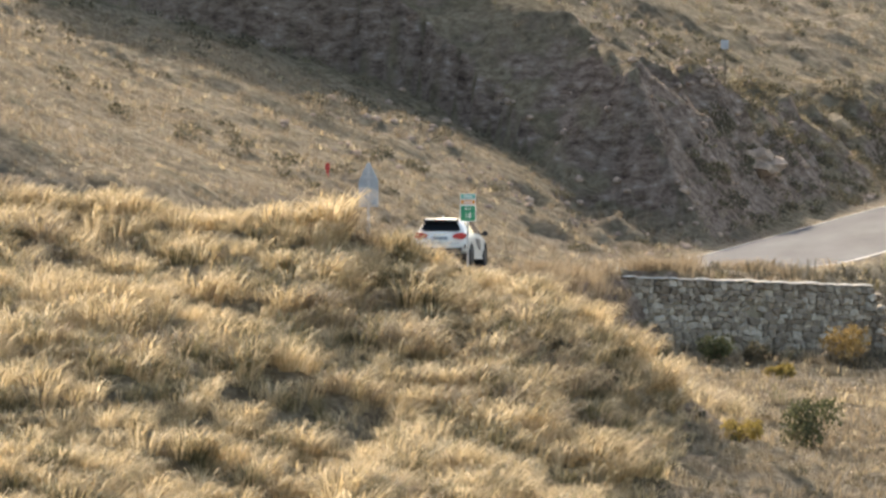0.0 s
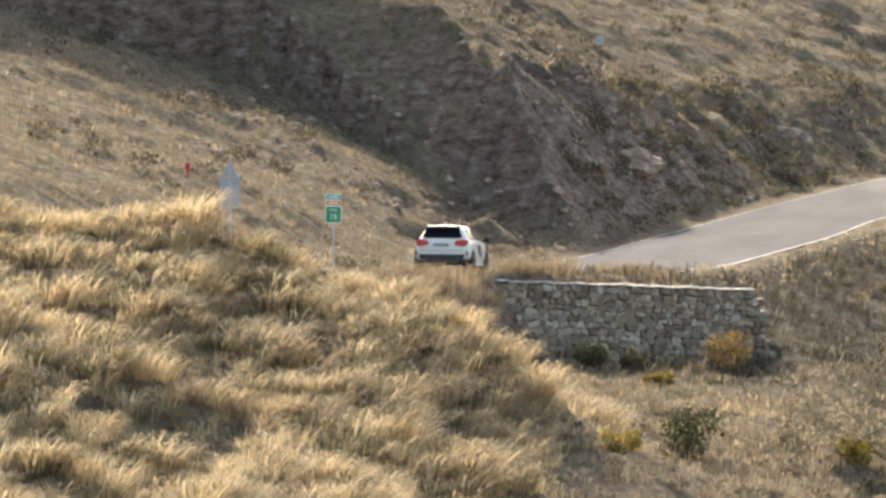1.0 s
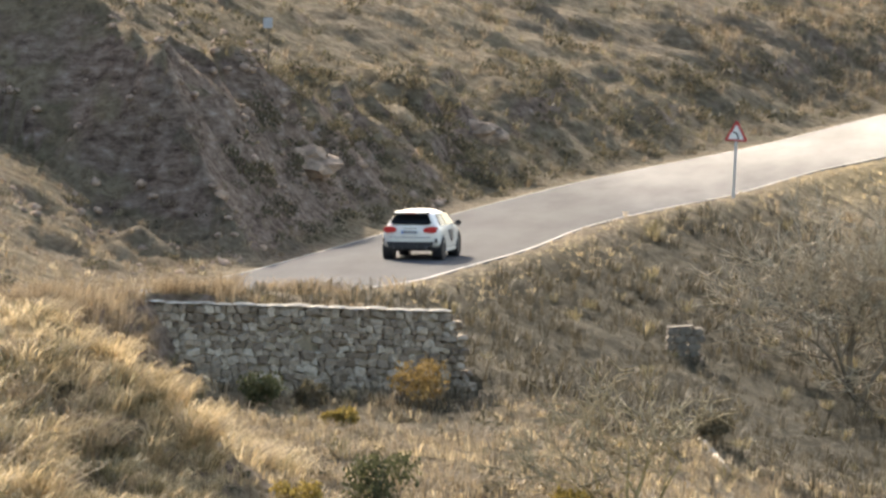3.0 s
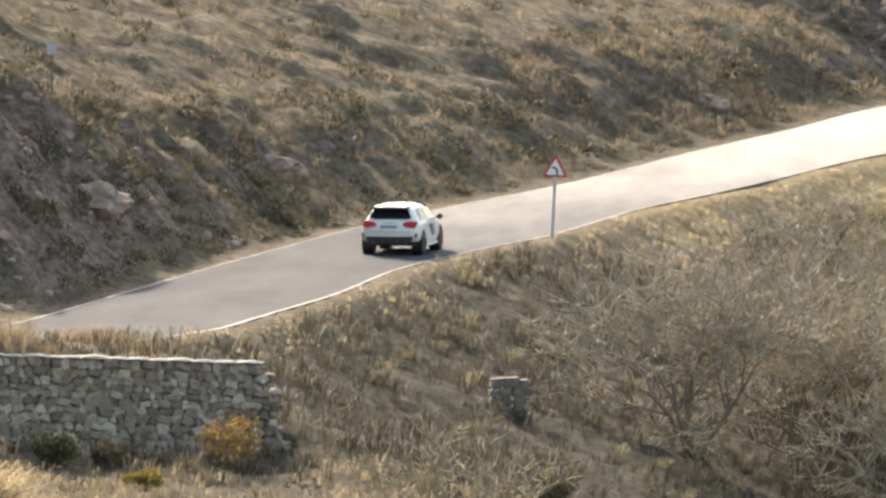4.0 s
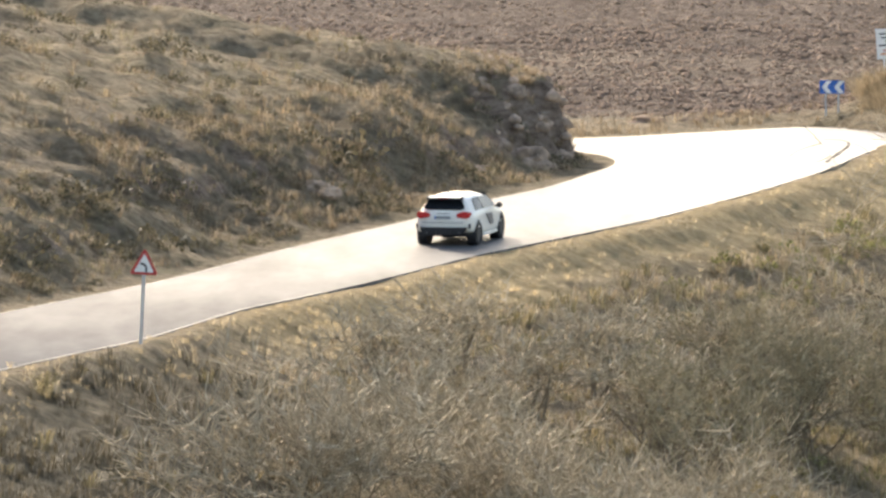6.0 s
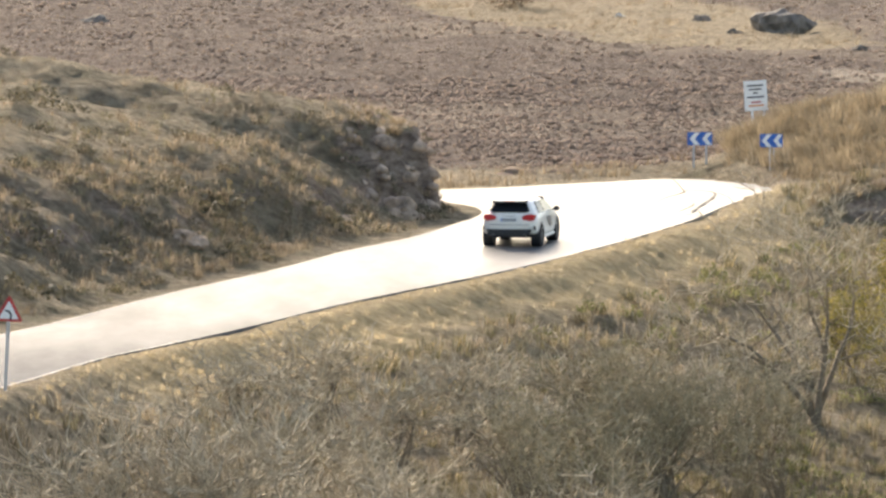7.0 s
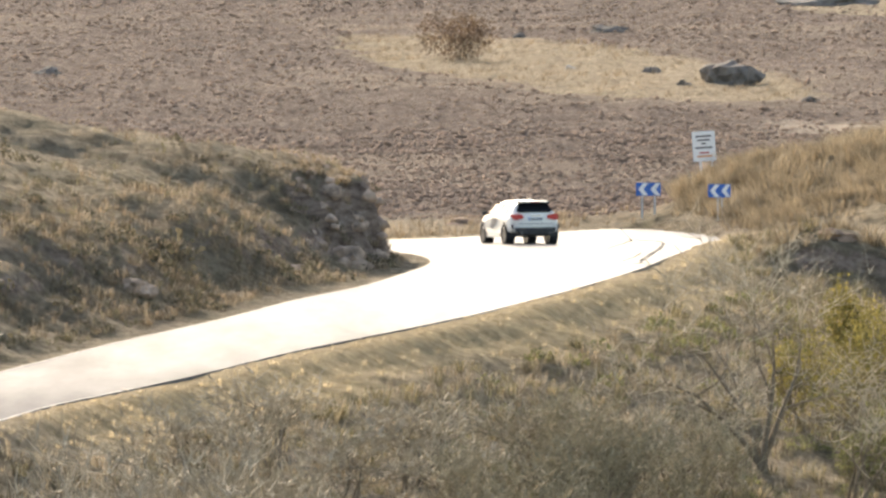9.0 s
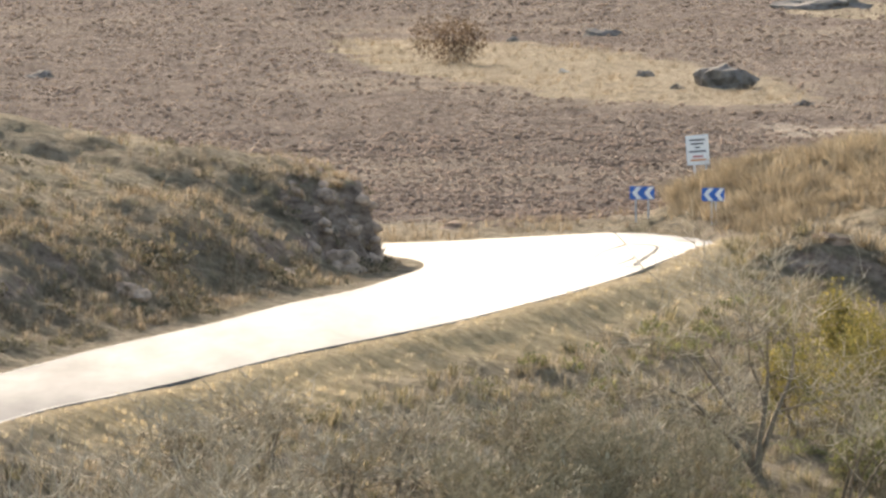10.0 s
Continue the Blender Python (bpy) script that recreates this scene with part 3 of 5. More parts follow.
DECAL = plain("grey_side_graphic", (0.22, 0.21, 0.20), 0.4, vary=0.1, relief=0.0)
GLASS, _t, _b = material("tinted_glass", 0.06)
_b.inputs["IOR"].default_value = 1.22
_b.inputs["Base Color"].default_value = (0.012, 0.014, 0.017, 1)
LAMP, _t, _b = material("tail_lamp_red", 0.2)
_b.inputs["Base Color"].default_value = (0.40, 0.03, 0.035, 1)
_b.inputs["Emission Color"].default_value = (1.0, 0.07, 0.03, 1)
_b.inputs["Emission Strength"].default_value = 0.03


# ---- the car ----
def panel(corners, thick):
    """A thin solid with these corners; it grows inwards, against its normal."""
    bm = bmesh.new()
    c = [Vector(p) for p in corners]
    n = (c[1] - c[0]).cross(c[2] - c[0]).normalized() * thick
    a, b = [bm.verts.new(p) for p in c], [bm.verts.new(p - n) for p in c]
    bm.faces.new(a), bm.faces.new(b[::-1])
    for i in range(len(a)):
        j = (i + 1) % len(a)
        bm.faces.new((a[j], a[i], b[i], b[j]))
    return bm


WHEEL_R = 0.345


def build_car():
    car = new("car")
    tagged(car, "white compact crossover car with tinted windows driving on the road", "car")
    low = (0.37, 0.46, 0.64, 0.88, 0.99, 1.20, 1.41, 1.475)
    rings = [
        ((-1.98, -2.12, -2.16, -2.13, -2.07, -1.92, -1.74, -1.70), (0.70, 0.79, 0.825, 0.795, 0.73, 0.615, 0.495, 0.25), low),
        ((-1.80,) * 5 + (-1.66, -1.56, -1.54), (0.79, 0.87, 0.885, 0.855, 0.79, 0.665, 0.53, 0.27), low),
        ((-1.35,) * 5 + (-1.25, -1.2, -1.2), (0.82, 0.90, 0.915, 0.89, 0.83, 0.715, 0.575, 0.30), (0.24, 0.38, 0.62, 0.89, 0.99, 1.21, 1.425, 1.49)),
        ((-0.6,) * 8, (0.83, 0.885, 0.895, 0.88, 0.84, 0.73, 0.59, 0.30), (0.22, 0.36, 0.62, 0.88, 0.99, 1.21, 1.435, 1.50)),
        ((0.1,) * 8, (0.83, 0.885, 0.895, 0.88, 0.84, 0.73, 0.59, 0.30), (0.22, 0.36, 0.62, 0.88, 0.98, 1.20, 1.42, 1.485)),
        ((0.6,) * 5 + (0.62, 0.58, 0.56), (0.83, 0.885, 0.895, 0.88, 0.84, 0.73, 0.58, 0.29), (0.22, 0.36, 0.62, 0.87, 0.97, 1.18, 1.36, 1.42)),
        ((1.3,) * 5 + (1.28, 1.24, 1.22), (0.82, 0.90, 0.915, 0.88, 0.80, 0.76, 0.68, 0.34), (0.23, 0.38, 0.62, 0.86, 0.94, 0.97, 1.00, 1.02)),
        ((1.85,) * 8, (0.78, 0.87, 0.88, 0.83, 0.74, 0.70, 0.60, 0.30), (0.23, 0.36, 0.58, 0.78, 0.86, 0.88, 0.90, 0.92)),
        ((2.12,) * 8, (0.70, 0.80, 0.80, 0.74, 0.66, 0.60, 0.50, 0.25), (0.23, 0.35, 0.52, 0.66, 0.74, 0.76, 0.78, 0.79)),
        ((2.26,) * 8, (0.58, 0.66, 0.66, 0.60, 0.54, 0.48, 0.40, 0.20), (0.26, 0.36, 0.48, 0.58, 0.64, 0.66, 0.67, 0.68)),
    ]
    bm = bmesh.new()
    grid = []
    for ys, ws, zs in rings:
        right = [bm.verts.new((w, y, z)) for y, w, z in zip(ys, ws, zs)]
        left = [bm.verts.new((-w, y, z)) for y, w, z in zip(ys, ws, zs)]
        grid.append(right + left[::-1])
    n = len(grid[0])
    for a, b in zip(grid, grid[1:]):
        for i in range(n):
            j = (i + 1) % n
            bm.faces.new((a[i], a[j], b[j], b[i]))
    for g in (grid[0], grid[-1]):
        for i in range(n // 2 - 1):
            bm.faces.new((g[i], g[i + 1], g[n - 2 - i], g[n - 1 - i]))
    body = part("body", bm, WHITE, car, smooth_shade=True)
    body.modifiers.new("round", "SUBSURF").levels = 1
    body.modifiers["round"].render_levels = 2
    # rear: window, spoiler, lamps, plate, bumper
    part("rear_window", panel([(-0.52, -2.035, 1.09), (0.52, -2.035, 1.09), (0.625, -2.005, 1.13), (0.50, -1.81, 1.38), (-0.50, -1.81, 1.38), (-0.625, -2.005, 1.13)], 0.03), GLASS, car, "tinted rear window")
    sp = part("spoiler", box(bmesh.new(), (0, -1.86, 1.435), (1.0, 0.34, 0.035), 0.012, pose(0, 0, 0, 4)), WHITE, car, "white roof spoiler")
    part("spoiler_lip", box(bmesh.new(), (0, -1.985, 1.395), (1.02, 0.10, 0.045), 0.012), DARK, sp, "black spoiler lip")
    for s in (-1, 1):
        part("spoiler_fin", box(bmesh.new(), (s * 0.52, -1.88, 1.40), (0.03, 0.26, 0.10), 0.008), DARK, sp)
    for s in (-1, 1):
        bm = bmesh.new()
        plate(bm, [(s * 0.40, 0.91), (s * 0.44, 0.86), (s * 0.70, 0.82), (s * 0.80, 0.86), (s * 0.785, 0.99), (s * 0.70, 1.03), (s * 0.52, 1.005), (s * 0.43, 0.965)], 0.10, pose(0, -2.14, 0))
        part("tail_lamp", bm, LAMP, car, "red tail lamp")
        part("tail_lamp_side", box(bmesh.new(), (s * 0.775, -1.98, 0.955), (0.07, 0.22, 0.10), 0.02), LAMP, car, "red side of the tail lamp")
    pl = part("number_plate", box(bmesh.new(), (0, -2.165, 0.85), (0.50, 0.02, 0.115), 0.006), PLATE, car, "plate with unreadable dark marks")
    for i in range(6):
        part("mark", box(bmesh.new(), (-0.16 + 0.07 * i, -2.178, 0.85), (0.038, 0.006, 0.06)), INK, pl)
    part("band", box(bmesh.new(), (-0.232, -2.178, 0.85), (0.035, 0.006, 0.105)), SIGN_BLUE, pl)
    part("boot_seam", box(bmesh.new(), (0, -2.163, 0.70), (1.25, 0.012, 0.012)), DARK, car)
    part("boot_handle", box(bmesh.new(), (0, -2.125, 0.965), (0.40, 0.03, 0.02), 0.008), CHROME, car, "chrome boot handle")
    bm = bmesh.new()
    plate(bm, [(-0.50, 0.36), (0.50, 0.36), (0.66, 0.43), (0.71, 0.56), (-0.71, 0.56), (-0.66, 0.43)], 0.2, pose(0, -2.19, 0))
    dif = part("rear_diffuser", bm, DARK, car, "black rear diffuser")
    for s in (-1, 1):
        part("fin", box(bmesh.new(), (s * 0.22, -2.20, 0.39), (0.02, 0.06, 0.10)), DARK, dif)
        part("exhaust", rod(bmesh.new(), (s * 0.50, -2.22, 0.39), (s * 0.50, -2.05, 0.39), 0.045, sides=12), RIM, dif, "dark exhaust pipe")
        part("corner_vent", box(bmesh.new(), (s * 0.80, -2.10, 0.60), (0.05, 0.10, 0.14), 0.012), DARK, car)
    part("third_brake_lamp", box(bmesh.new(), (0, -2.03, 1.42), (0.34, 0.02, 0.02)), LAMP, sp, "red strip lamp")
    # sides
    for s in (-1, 1):
        win = [[(-1.42, 1.03, 0.826), (-0.62, 1.03, 0.838), (-0.64, 1.37, 0.645), (-1.20, 1.36, 0.632)],
               [(-0.54, 1.03, 0.838), (0.84, 1.01, 0.832), (0.48, 1.34, 0.645), (-0.56, 1.37, 0.645)]]
        for w in win:
            c = [(s * x, y, z) for y, z, x in w]
            part("side_window", panel(c if s > 0 else c[::-1], 0.02), GLASS, car, "tinted side window")
        part("sill", box(bmesh.new(), (s * 0.875, 0.0, 0.27), (0.06, 1.75, 0.10), 0.02), WHITE, car)
        c = [(s * 0.905, y, z) for y, z in ((-0.55, 0.86), (0.15, 0.86), (0.35, 0.55), (0.05, 0.50), (-0.30, 0.70))]
        part("side_graphic", panel(c if s > 0 else c[::-1], 0.01), DECAL, car, "dark grey graphic on the door")
        m = part("mirror", box(bmesh.new(), (s * 0.99, 0.72, 1.03), (0.20, 0.14, 0.15), 0.045), DARK, car, "black door mirror")
        part("mirror_foot", box(bmesh.new(), (s * 0.87, 0.74, 0.99), (0.10, 0.06, 0.04), 0.01), DARK, m)
        part("door_handle", box(bmesh.new(), (s * 0.905, -0.35, 0.87), (0.03, 0.18, 0.03), 0.01), WHITE, car)
        for y in (-1.35, 1.35):
            part("wheel_arch", rod(bmesh.new(), (s * 0.60, y, 0.36), (s * 0.897, y, 0.36), 0.392, sides=28), DARK, car, "black wheel arch")
    part("windscreen", panel([(0.70, 1.27, 1.02), (-0.70, 1.27, 1.02), (-0.56, 0.64, 1.40), (0.56, 0.64, 1.40)], 0.03), GLASS, car)
    for x in (-0.35, 0.35):
        part("head_lamp", box(bmesh.new(), (x * 1.75, 2.13, 0.64), (0.30, 0.12, 0.10), 0.03), SIGN_WHITE, car)
    part("grille", box(bmesh.new(), (0, 2.25, 0.52), (0.80, 0.05, 0.20), 0.02), DARK, car)
    part("aerial", box(bmesh.new(), (0, -1.45, 1.52), (0.05, 0.16, 0.07), 0.02), WHITE, car)
    part("underside", box(bmesh.new(), (0, 0.0, 0.33), (1.50, 3.8, 0.10), 0.02), DARK, car)
    wheels = []
    for x, y in ((-0.80, -1.35), (0.80, -1.35), (-0.80, 1.35), (0.80, 1.35)):
        w = new("wheel")
        w.parent = car
        w.matrix_basis = pose(x, y, WHEEL_R)
        side = 1 if x > 0 else -1
        bm = bmesh.new()
        prof = [(0.235, -0.10), (0.31, -0.118), (0.338, -0.10), (0.345, -0.05), (0.345, 0.05), (0.338, 0.10), (0.31, 0.118), (0.235, 0.10)]
        ring = [[bm.verts.new((q, r * math.cos(a), r * math.sin(a))) for r, q in prof] for a in np.linspace(0, 2 * math.pi, 33)[:-1]]
        for i in range(32):
            for j in range(8):
                bm.faces.new((ring[i][j], ring[i][(j + 1) % 8], ring[(i + 1) % 32][(j + 1) % 8], ring[(i + 1) % 32][j]))
        part("tyre", bm, TYRE, w, "black tyre", True)
        bm = bmesh.new()
        rod(bm, (-0.09, 0, 0), (0.06 * side, 0, 0), 0.06, sides=12)
        for k in range(5):
            box(bm, (0.08 * side, 0.15 * math.cos(k * 2 * math.pi / 5), 0.15 * math.sin(k * 2 * math.pi / 5)), (0.03, 0.24, 0.06), 0.008, pose(0, 0, 0, 72.0 * k))
        part("rim", bm, RIM, w, "dark five-spoke alloy rim")
        wheels.append(w)
    car.scale = (0.972, 0.972, 0.972)
    return car, wheels


# seconds, place of the middle of the rear axle on the road
CAR_TRACK = [(0.0, -29.1, 271.0), (0.5, -27.75, 278.6), (1.0, -26.42, 287.0), (1.5, -25.2, 298.0), (2.0, -23.83, 309.5), (2.5, -22.41, 321.5),
             (4.0, -17.21, 362.4), (4.5, -14.81, 374.5), (5.0, -11.79, 387.7), (5.5, -8.66, 400.2), (6.0, -5.37, 411.9), (6.2, -4.14, 416.0),
             (6.8, -0.7, 427.0), (7.5, 2.7, 437.4), (8.0, 3.88, 446.4), (8.5, 3.93, 456.0), (9.0, 2.62, 464.2), (9.3, 1.25, 467.2),
             (9.5, -0.14, 468.6), (9.8, -2.29, 471.1), (10.0, -4.08, 472.5), (10.4, -8.26, 474.1)]


# seconds, heading in degrees to the right of +y
CAR_HEADING = [(0.0, 3.7), (1.0, 3.7), (2.0, 5.1), (2.5, 5.6), (4.0, 8.0), (4.5, 10.6), (5.0, 12.0), (5.5, 13.4), (6.0, 14.0), (6.2, 13.0), (7.5, 8.6),
               (8.0, 3.5), (8.5, -5.5), (9.0, -15.0), (9.3, -20.5), (9.5, -23.3), (10.0, -31.0)]


def car_rows():
    """Poses of the car and the turn of its wheels, every tenth of a second."""
    t0 = np.array([r[0] for r in CAR_TRACK])
    xs, ys = (np.array([r[i] for r in CAR_TRACK]) for i in (1, 2))

    def at(t):
        # cubic Hermite through the track
        i = int(np.clip(np.searchsorted(t0, t, "right") - 1, 0, len(t0) - 2))
        out = []
        for v in (xs, ys):
            d = np.gradient(v, t0)
            h = t0[i + 1] - t0[i]
            s = (t - t0[i]) / h
            out.append((2 * s ** 3 - 3 * s ** 2 + 1) * v[i] + (s ** 3 - 2 * s ** 2 + s) * h * d[i] + (-2 * s ** 3 + 3 * s ** 2) * v[i + 1] + (s ** 3 - s ** 2) * h * d[i + 1])
        return np.array(out)

    rows, spin, gone, shown, last = [], [], 0.0, 0.0, None
    for k in range(101):
        t = k / 10
        a = at(t)
        if last is not None:
            gone += float(np.hypot(*(a - last)))
        last = a
        h = np.interp([t - 0.1, t, t + 0.1], [r[0] for r in CAR_HEADING], [r[1] for r in CAR_HEADING]).mean()
        way = np.array((math.sin(radians(h)), math.cos(radians(h))))
        mid = a + 1.30 * way
        front = a + 2.6 * way
        z0, z1 = float(road_z(a[1])), float(road_z(front[1]))
        yaw, tilt = math.degrees(math.atan2(-way[0], way[1])), math.degrees(math.atan2(z1 - z0, 2.6))
        rows.append((t, pose(mid[0], mid[1], (z0 + z1) / 2 + 0.05, tilt, 0, yaw)))
        turn = math.degrees(gone / WHEEL_R) % 72.0          # five spokes look alike every 72 degrees
        step_on = (turn - shown) % 72.0
        shown += step_on if step_on <= 36 else step_on - 72.0
        spin.append((t, shown))
    return rows, spin


car, wheels = build_car()


# ---- signs and posts ----
def text_part(name, words, size, at, mat, parent):
    cu = bpy.data.curves.new(name, "FONT")
    cu.body, cu.size, cu.align_x, cu.align_y, cu.extrude = words, size, "CENTER", "CENTER", 0.003
    tmp = bpy.data.objects.new(name, cu)
    scene.collection.objects.link(tmp)
    me = bpy.data.meshes.new_from_object(tmp.evaluated_get(bpy.context.evaluated_depsgraph_get()))
    bpy.data.objects.remove(tmp)
    me.transform(pose(*at, 90))
    me.materials.clear()
    me.materials.append(mat)
    ob = new(name, me)
    ob.parent = parent
    return ob


def build_km_sign(at):
    ob = thing("kilometre_sign", at, "green, orange and teal kilometre sign on a steel post", "road sign", rz=4)
    part("post", rod(bmesh.new(), (0, 0.03, -0.4), (0, 0.03, 1.62), 0.03), GALV, ob, "galvanised post")
    p = part("panel", plate(bmesh.new(), rounded(0.48, 0.50, 0.04, 1.28), 0.015), SIGN_WHITE, ob)
    part("field", plate(bmesh.new(), rounded(0.43, 0.45, 0.035, 1.28), 0.004, pose(0, -0.005, 0)), SIGN_GREEN, p, "green field with white writing")
    text_part("writing", "Km", 0.14, (0, -0.009, 1.42), SIGN_WHITE, p)
    text_part("number", "18", 0.21, (0, -0.009, 1.21), SIGN_WHITE, p)
    for z, h, m in ((1.615, 0.145, SIGN_ORANGE), (1.785, 0.165, SIGN_TEAL)):
        q = part("panel", plate(bmesh.new(), rounded(0.46, h, 0.02, z), 0.015), SIGN_WHITE, ob)
        part("field", plate(bmesh.new(), rounded(0.43, h - 0.035, 0.015, z), 0.004, pose(0, -0.005, 0)), m, q)
        part("mark", box(bmesh.new(), (0, -0.008, z), (0.26, 0.005, 0.035)), SIGN_WHITE, q)
    return ob


def build_sign_back(at):
    ob = thing("warning_sign", at, "grey back of a triangular sign above a rectangular panel", "road sign", rz=-3)
    part("post", box(bmesh.new(), (0, -0.02, 1.1), (0.08, 0.04, 3.0), 0.006), GALV, ob, "galvanised post")
    part("triangle_panel", plate(bmesh.new(), triangle(0.70, 0.72, 0.05, 2.30), 0.02), SIGN_BACK, ob)
    part("lower_panel", plate(bmesh.new(), rounded(0.62, 0.78, 0.03, 1.70), 0.02), SIGN_BACK, ob)
    for z in (1.5, 1.9, 2.25):
        part("clamp", box(bmesh.new(), (0, -0.05, z), (0.30, 0.03, 0.05), 0.006), GALV, ob)
    return ob


def build_bend_sign(at):
    ob = thing("bend_warning_sign", at, "red-bordered triangular bend warning sign on a leaning steel post", "road sign", rz=-6, lean=2.8)
    part("post", box(bmesh.new(), (0, 0.03, 0.7), (0.085, 0.05, 2.6), 0.008), GALV, ob, "galvanised post")
    t = part("panel", plate(bmesh.new(), triangle(0.76, 0.70, 0.05, 1.98), 0.02), SIGN_RED, ob, "red triangle")
    part("field", plate(bmesh.new(), triangle(0.53, 0.48, 0.02, 1.97), 0.004, pose(0, -0.005, 0)), SIGN_WHITE, t, "white field")
    bm = bmesh.new()
    box(bm, (0.06, -0.008, 1.87), (0.05, 0.005, 0.16))
    box(bm, (0.025, -0.008, 1.98), (0.05, 0.005, 0.12), 0, pose(0, 0, 0, 0, -35, 0))
    box(bm, (-0.05, -0.008, 2.02), (0.11, 0.005, 0.05), 0, pose(0, 0, 0, 0, 10, 0))
    part("arrow", bm, INK, t, "black bend arrow")
    return ob


def build_chevron(at, width, marks, posts):
    ob = thing("chevron_sign", at, "blue and white chevron board at the road bend", "road sign", "chevron boards at the bend", rz=-8)
    for x in posts:
        part("post", box(bmesh.new(), (x, 0.04, 0.45), (0.06, 0.04, 1.7), 0.006), GALV, ob, "galvanised post")
    p = part("board", plate(bmesh.new(), rounded(width, 0.45, 0.02, 1.32), 0.025), SIGN_BLUE, ob, "blue board")
    w = width / marks
    for i in range(marks):
        x = -width / 2 + w * (i + 0.18)
        pts = [(x, 1.32), (x + 0.17, 1.53), (x + 0.17 + w * 0.42, 1.53), (x + w * 0.42, 1.32), (x + 0.17 + w * 0.42, 1.11), (x + 0.17, 1.11)]
        pts = [(min(a, width / 2 - 0.01), b) for a, b in pts]
        part("chevron", plate(bmesh.new(), pts, 0.005, pose(0, -0.006, 0)), SIGN_WHITE, p, "white chevron")
    return ob


def build_notice(at):
    ob = thing("notice_board", at, "white notice board with dark lines on two thin posts", "sign", rz=-5, lean=-4)
    for x in (-0.16, 0.25):
        part("post", box(bmesh.new(), (x, 0.03, 0.5), (0.07, 0.05, 2.0), 0.006), SIGN_WHITE, ob, "pale post")
    p = part("board", plate(bmesh.new(), rounded(0.80, 1.05, 0.01, 1.85), 0.03), SIGN_WHITE, ob, "white board")
    for z, w, m in ((2.20, 0.56, INK), (2.07, 0.44, INK), (1.94, 0.16, INK), (1.80, 0.60, INK), (1.62, 0.34, SIGN_RED), (1.50, 0.52, SIGN_ORANGE)):
        part("line", box(bmesh.new(), (0, -0.005, z), (w, 0.006, 0.055)), m, p)
    return ob


def build_pole(at):
    ob = thing("marker_pole", at, "thin weathered pole with a small pale plate on top", "pole")
    part("pole", rod(bmesh.new(), (0, 0, -0.4), (0.02, 0, 1.55), 0.035, 0.03), BARK, ob, "weathered pole")
    part("plate", plate(bmesh.new(), rounded(0.28, 0.32, 0.03, 1.50), 0.02, pose(0, -0.05, 0)), SIGN_BACK, ob, "pale metal plate")
    return ob


def build_stake(at, h, mat, label):
    ob = thing("stake", at, label, "post")
    part("stake_body", rod(bmesh.new(), (0, 0, -0.3), (0.02, 0, h), 0.05, 0.045), mat, ob)
    part("cap", box(bmesh.new(), (0.02, 0, h), (0.16, 0.05, 0.22), 0.02), mat, ob)
    return ob


build_km_sign((-27.75, 264.3, 3.72))
build_sign_back((-32.75, 285.0, 2.54))
build_bend_sign(on_ground(-12.95, 371.5, -0.05))
build_chevron(on_ground(6.90, 491.8, 0.35), 0.86, 2, (-0.22, 0.22))
build_chevron(on_ground(9.24, 485.5, 0.3), 0.78, 2, (-0.05, 0.09))
build_notice(on_ground(9.05, 497.0, 0.3))
build_pole(on_ground(-26.5, 353.6))
build_stake(on_ground(-36.3, 307.3), 0.45, SIGN_RED, "small red marker stake in dry grass")
build_stake(on_ground(13.1, 487.1), 0.5, BARK, "short weathered wooden stake on the grassy bank")


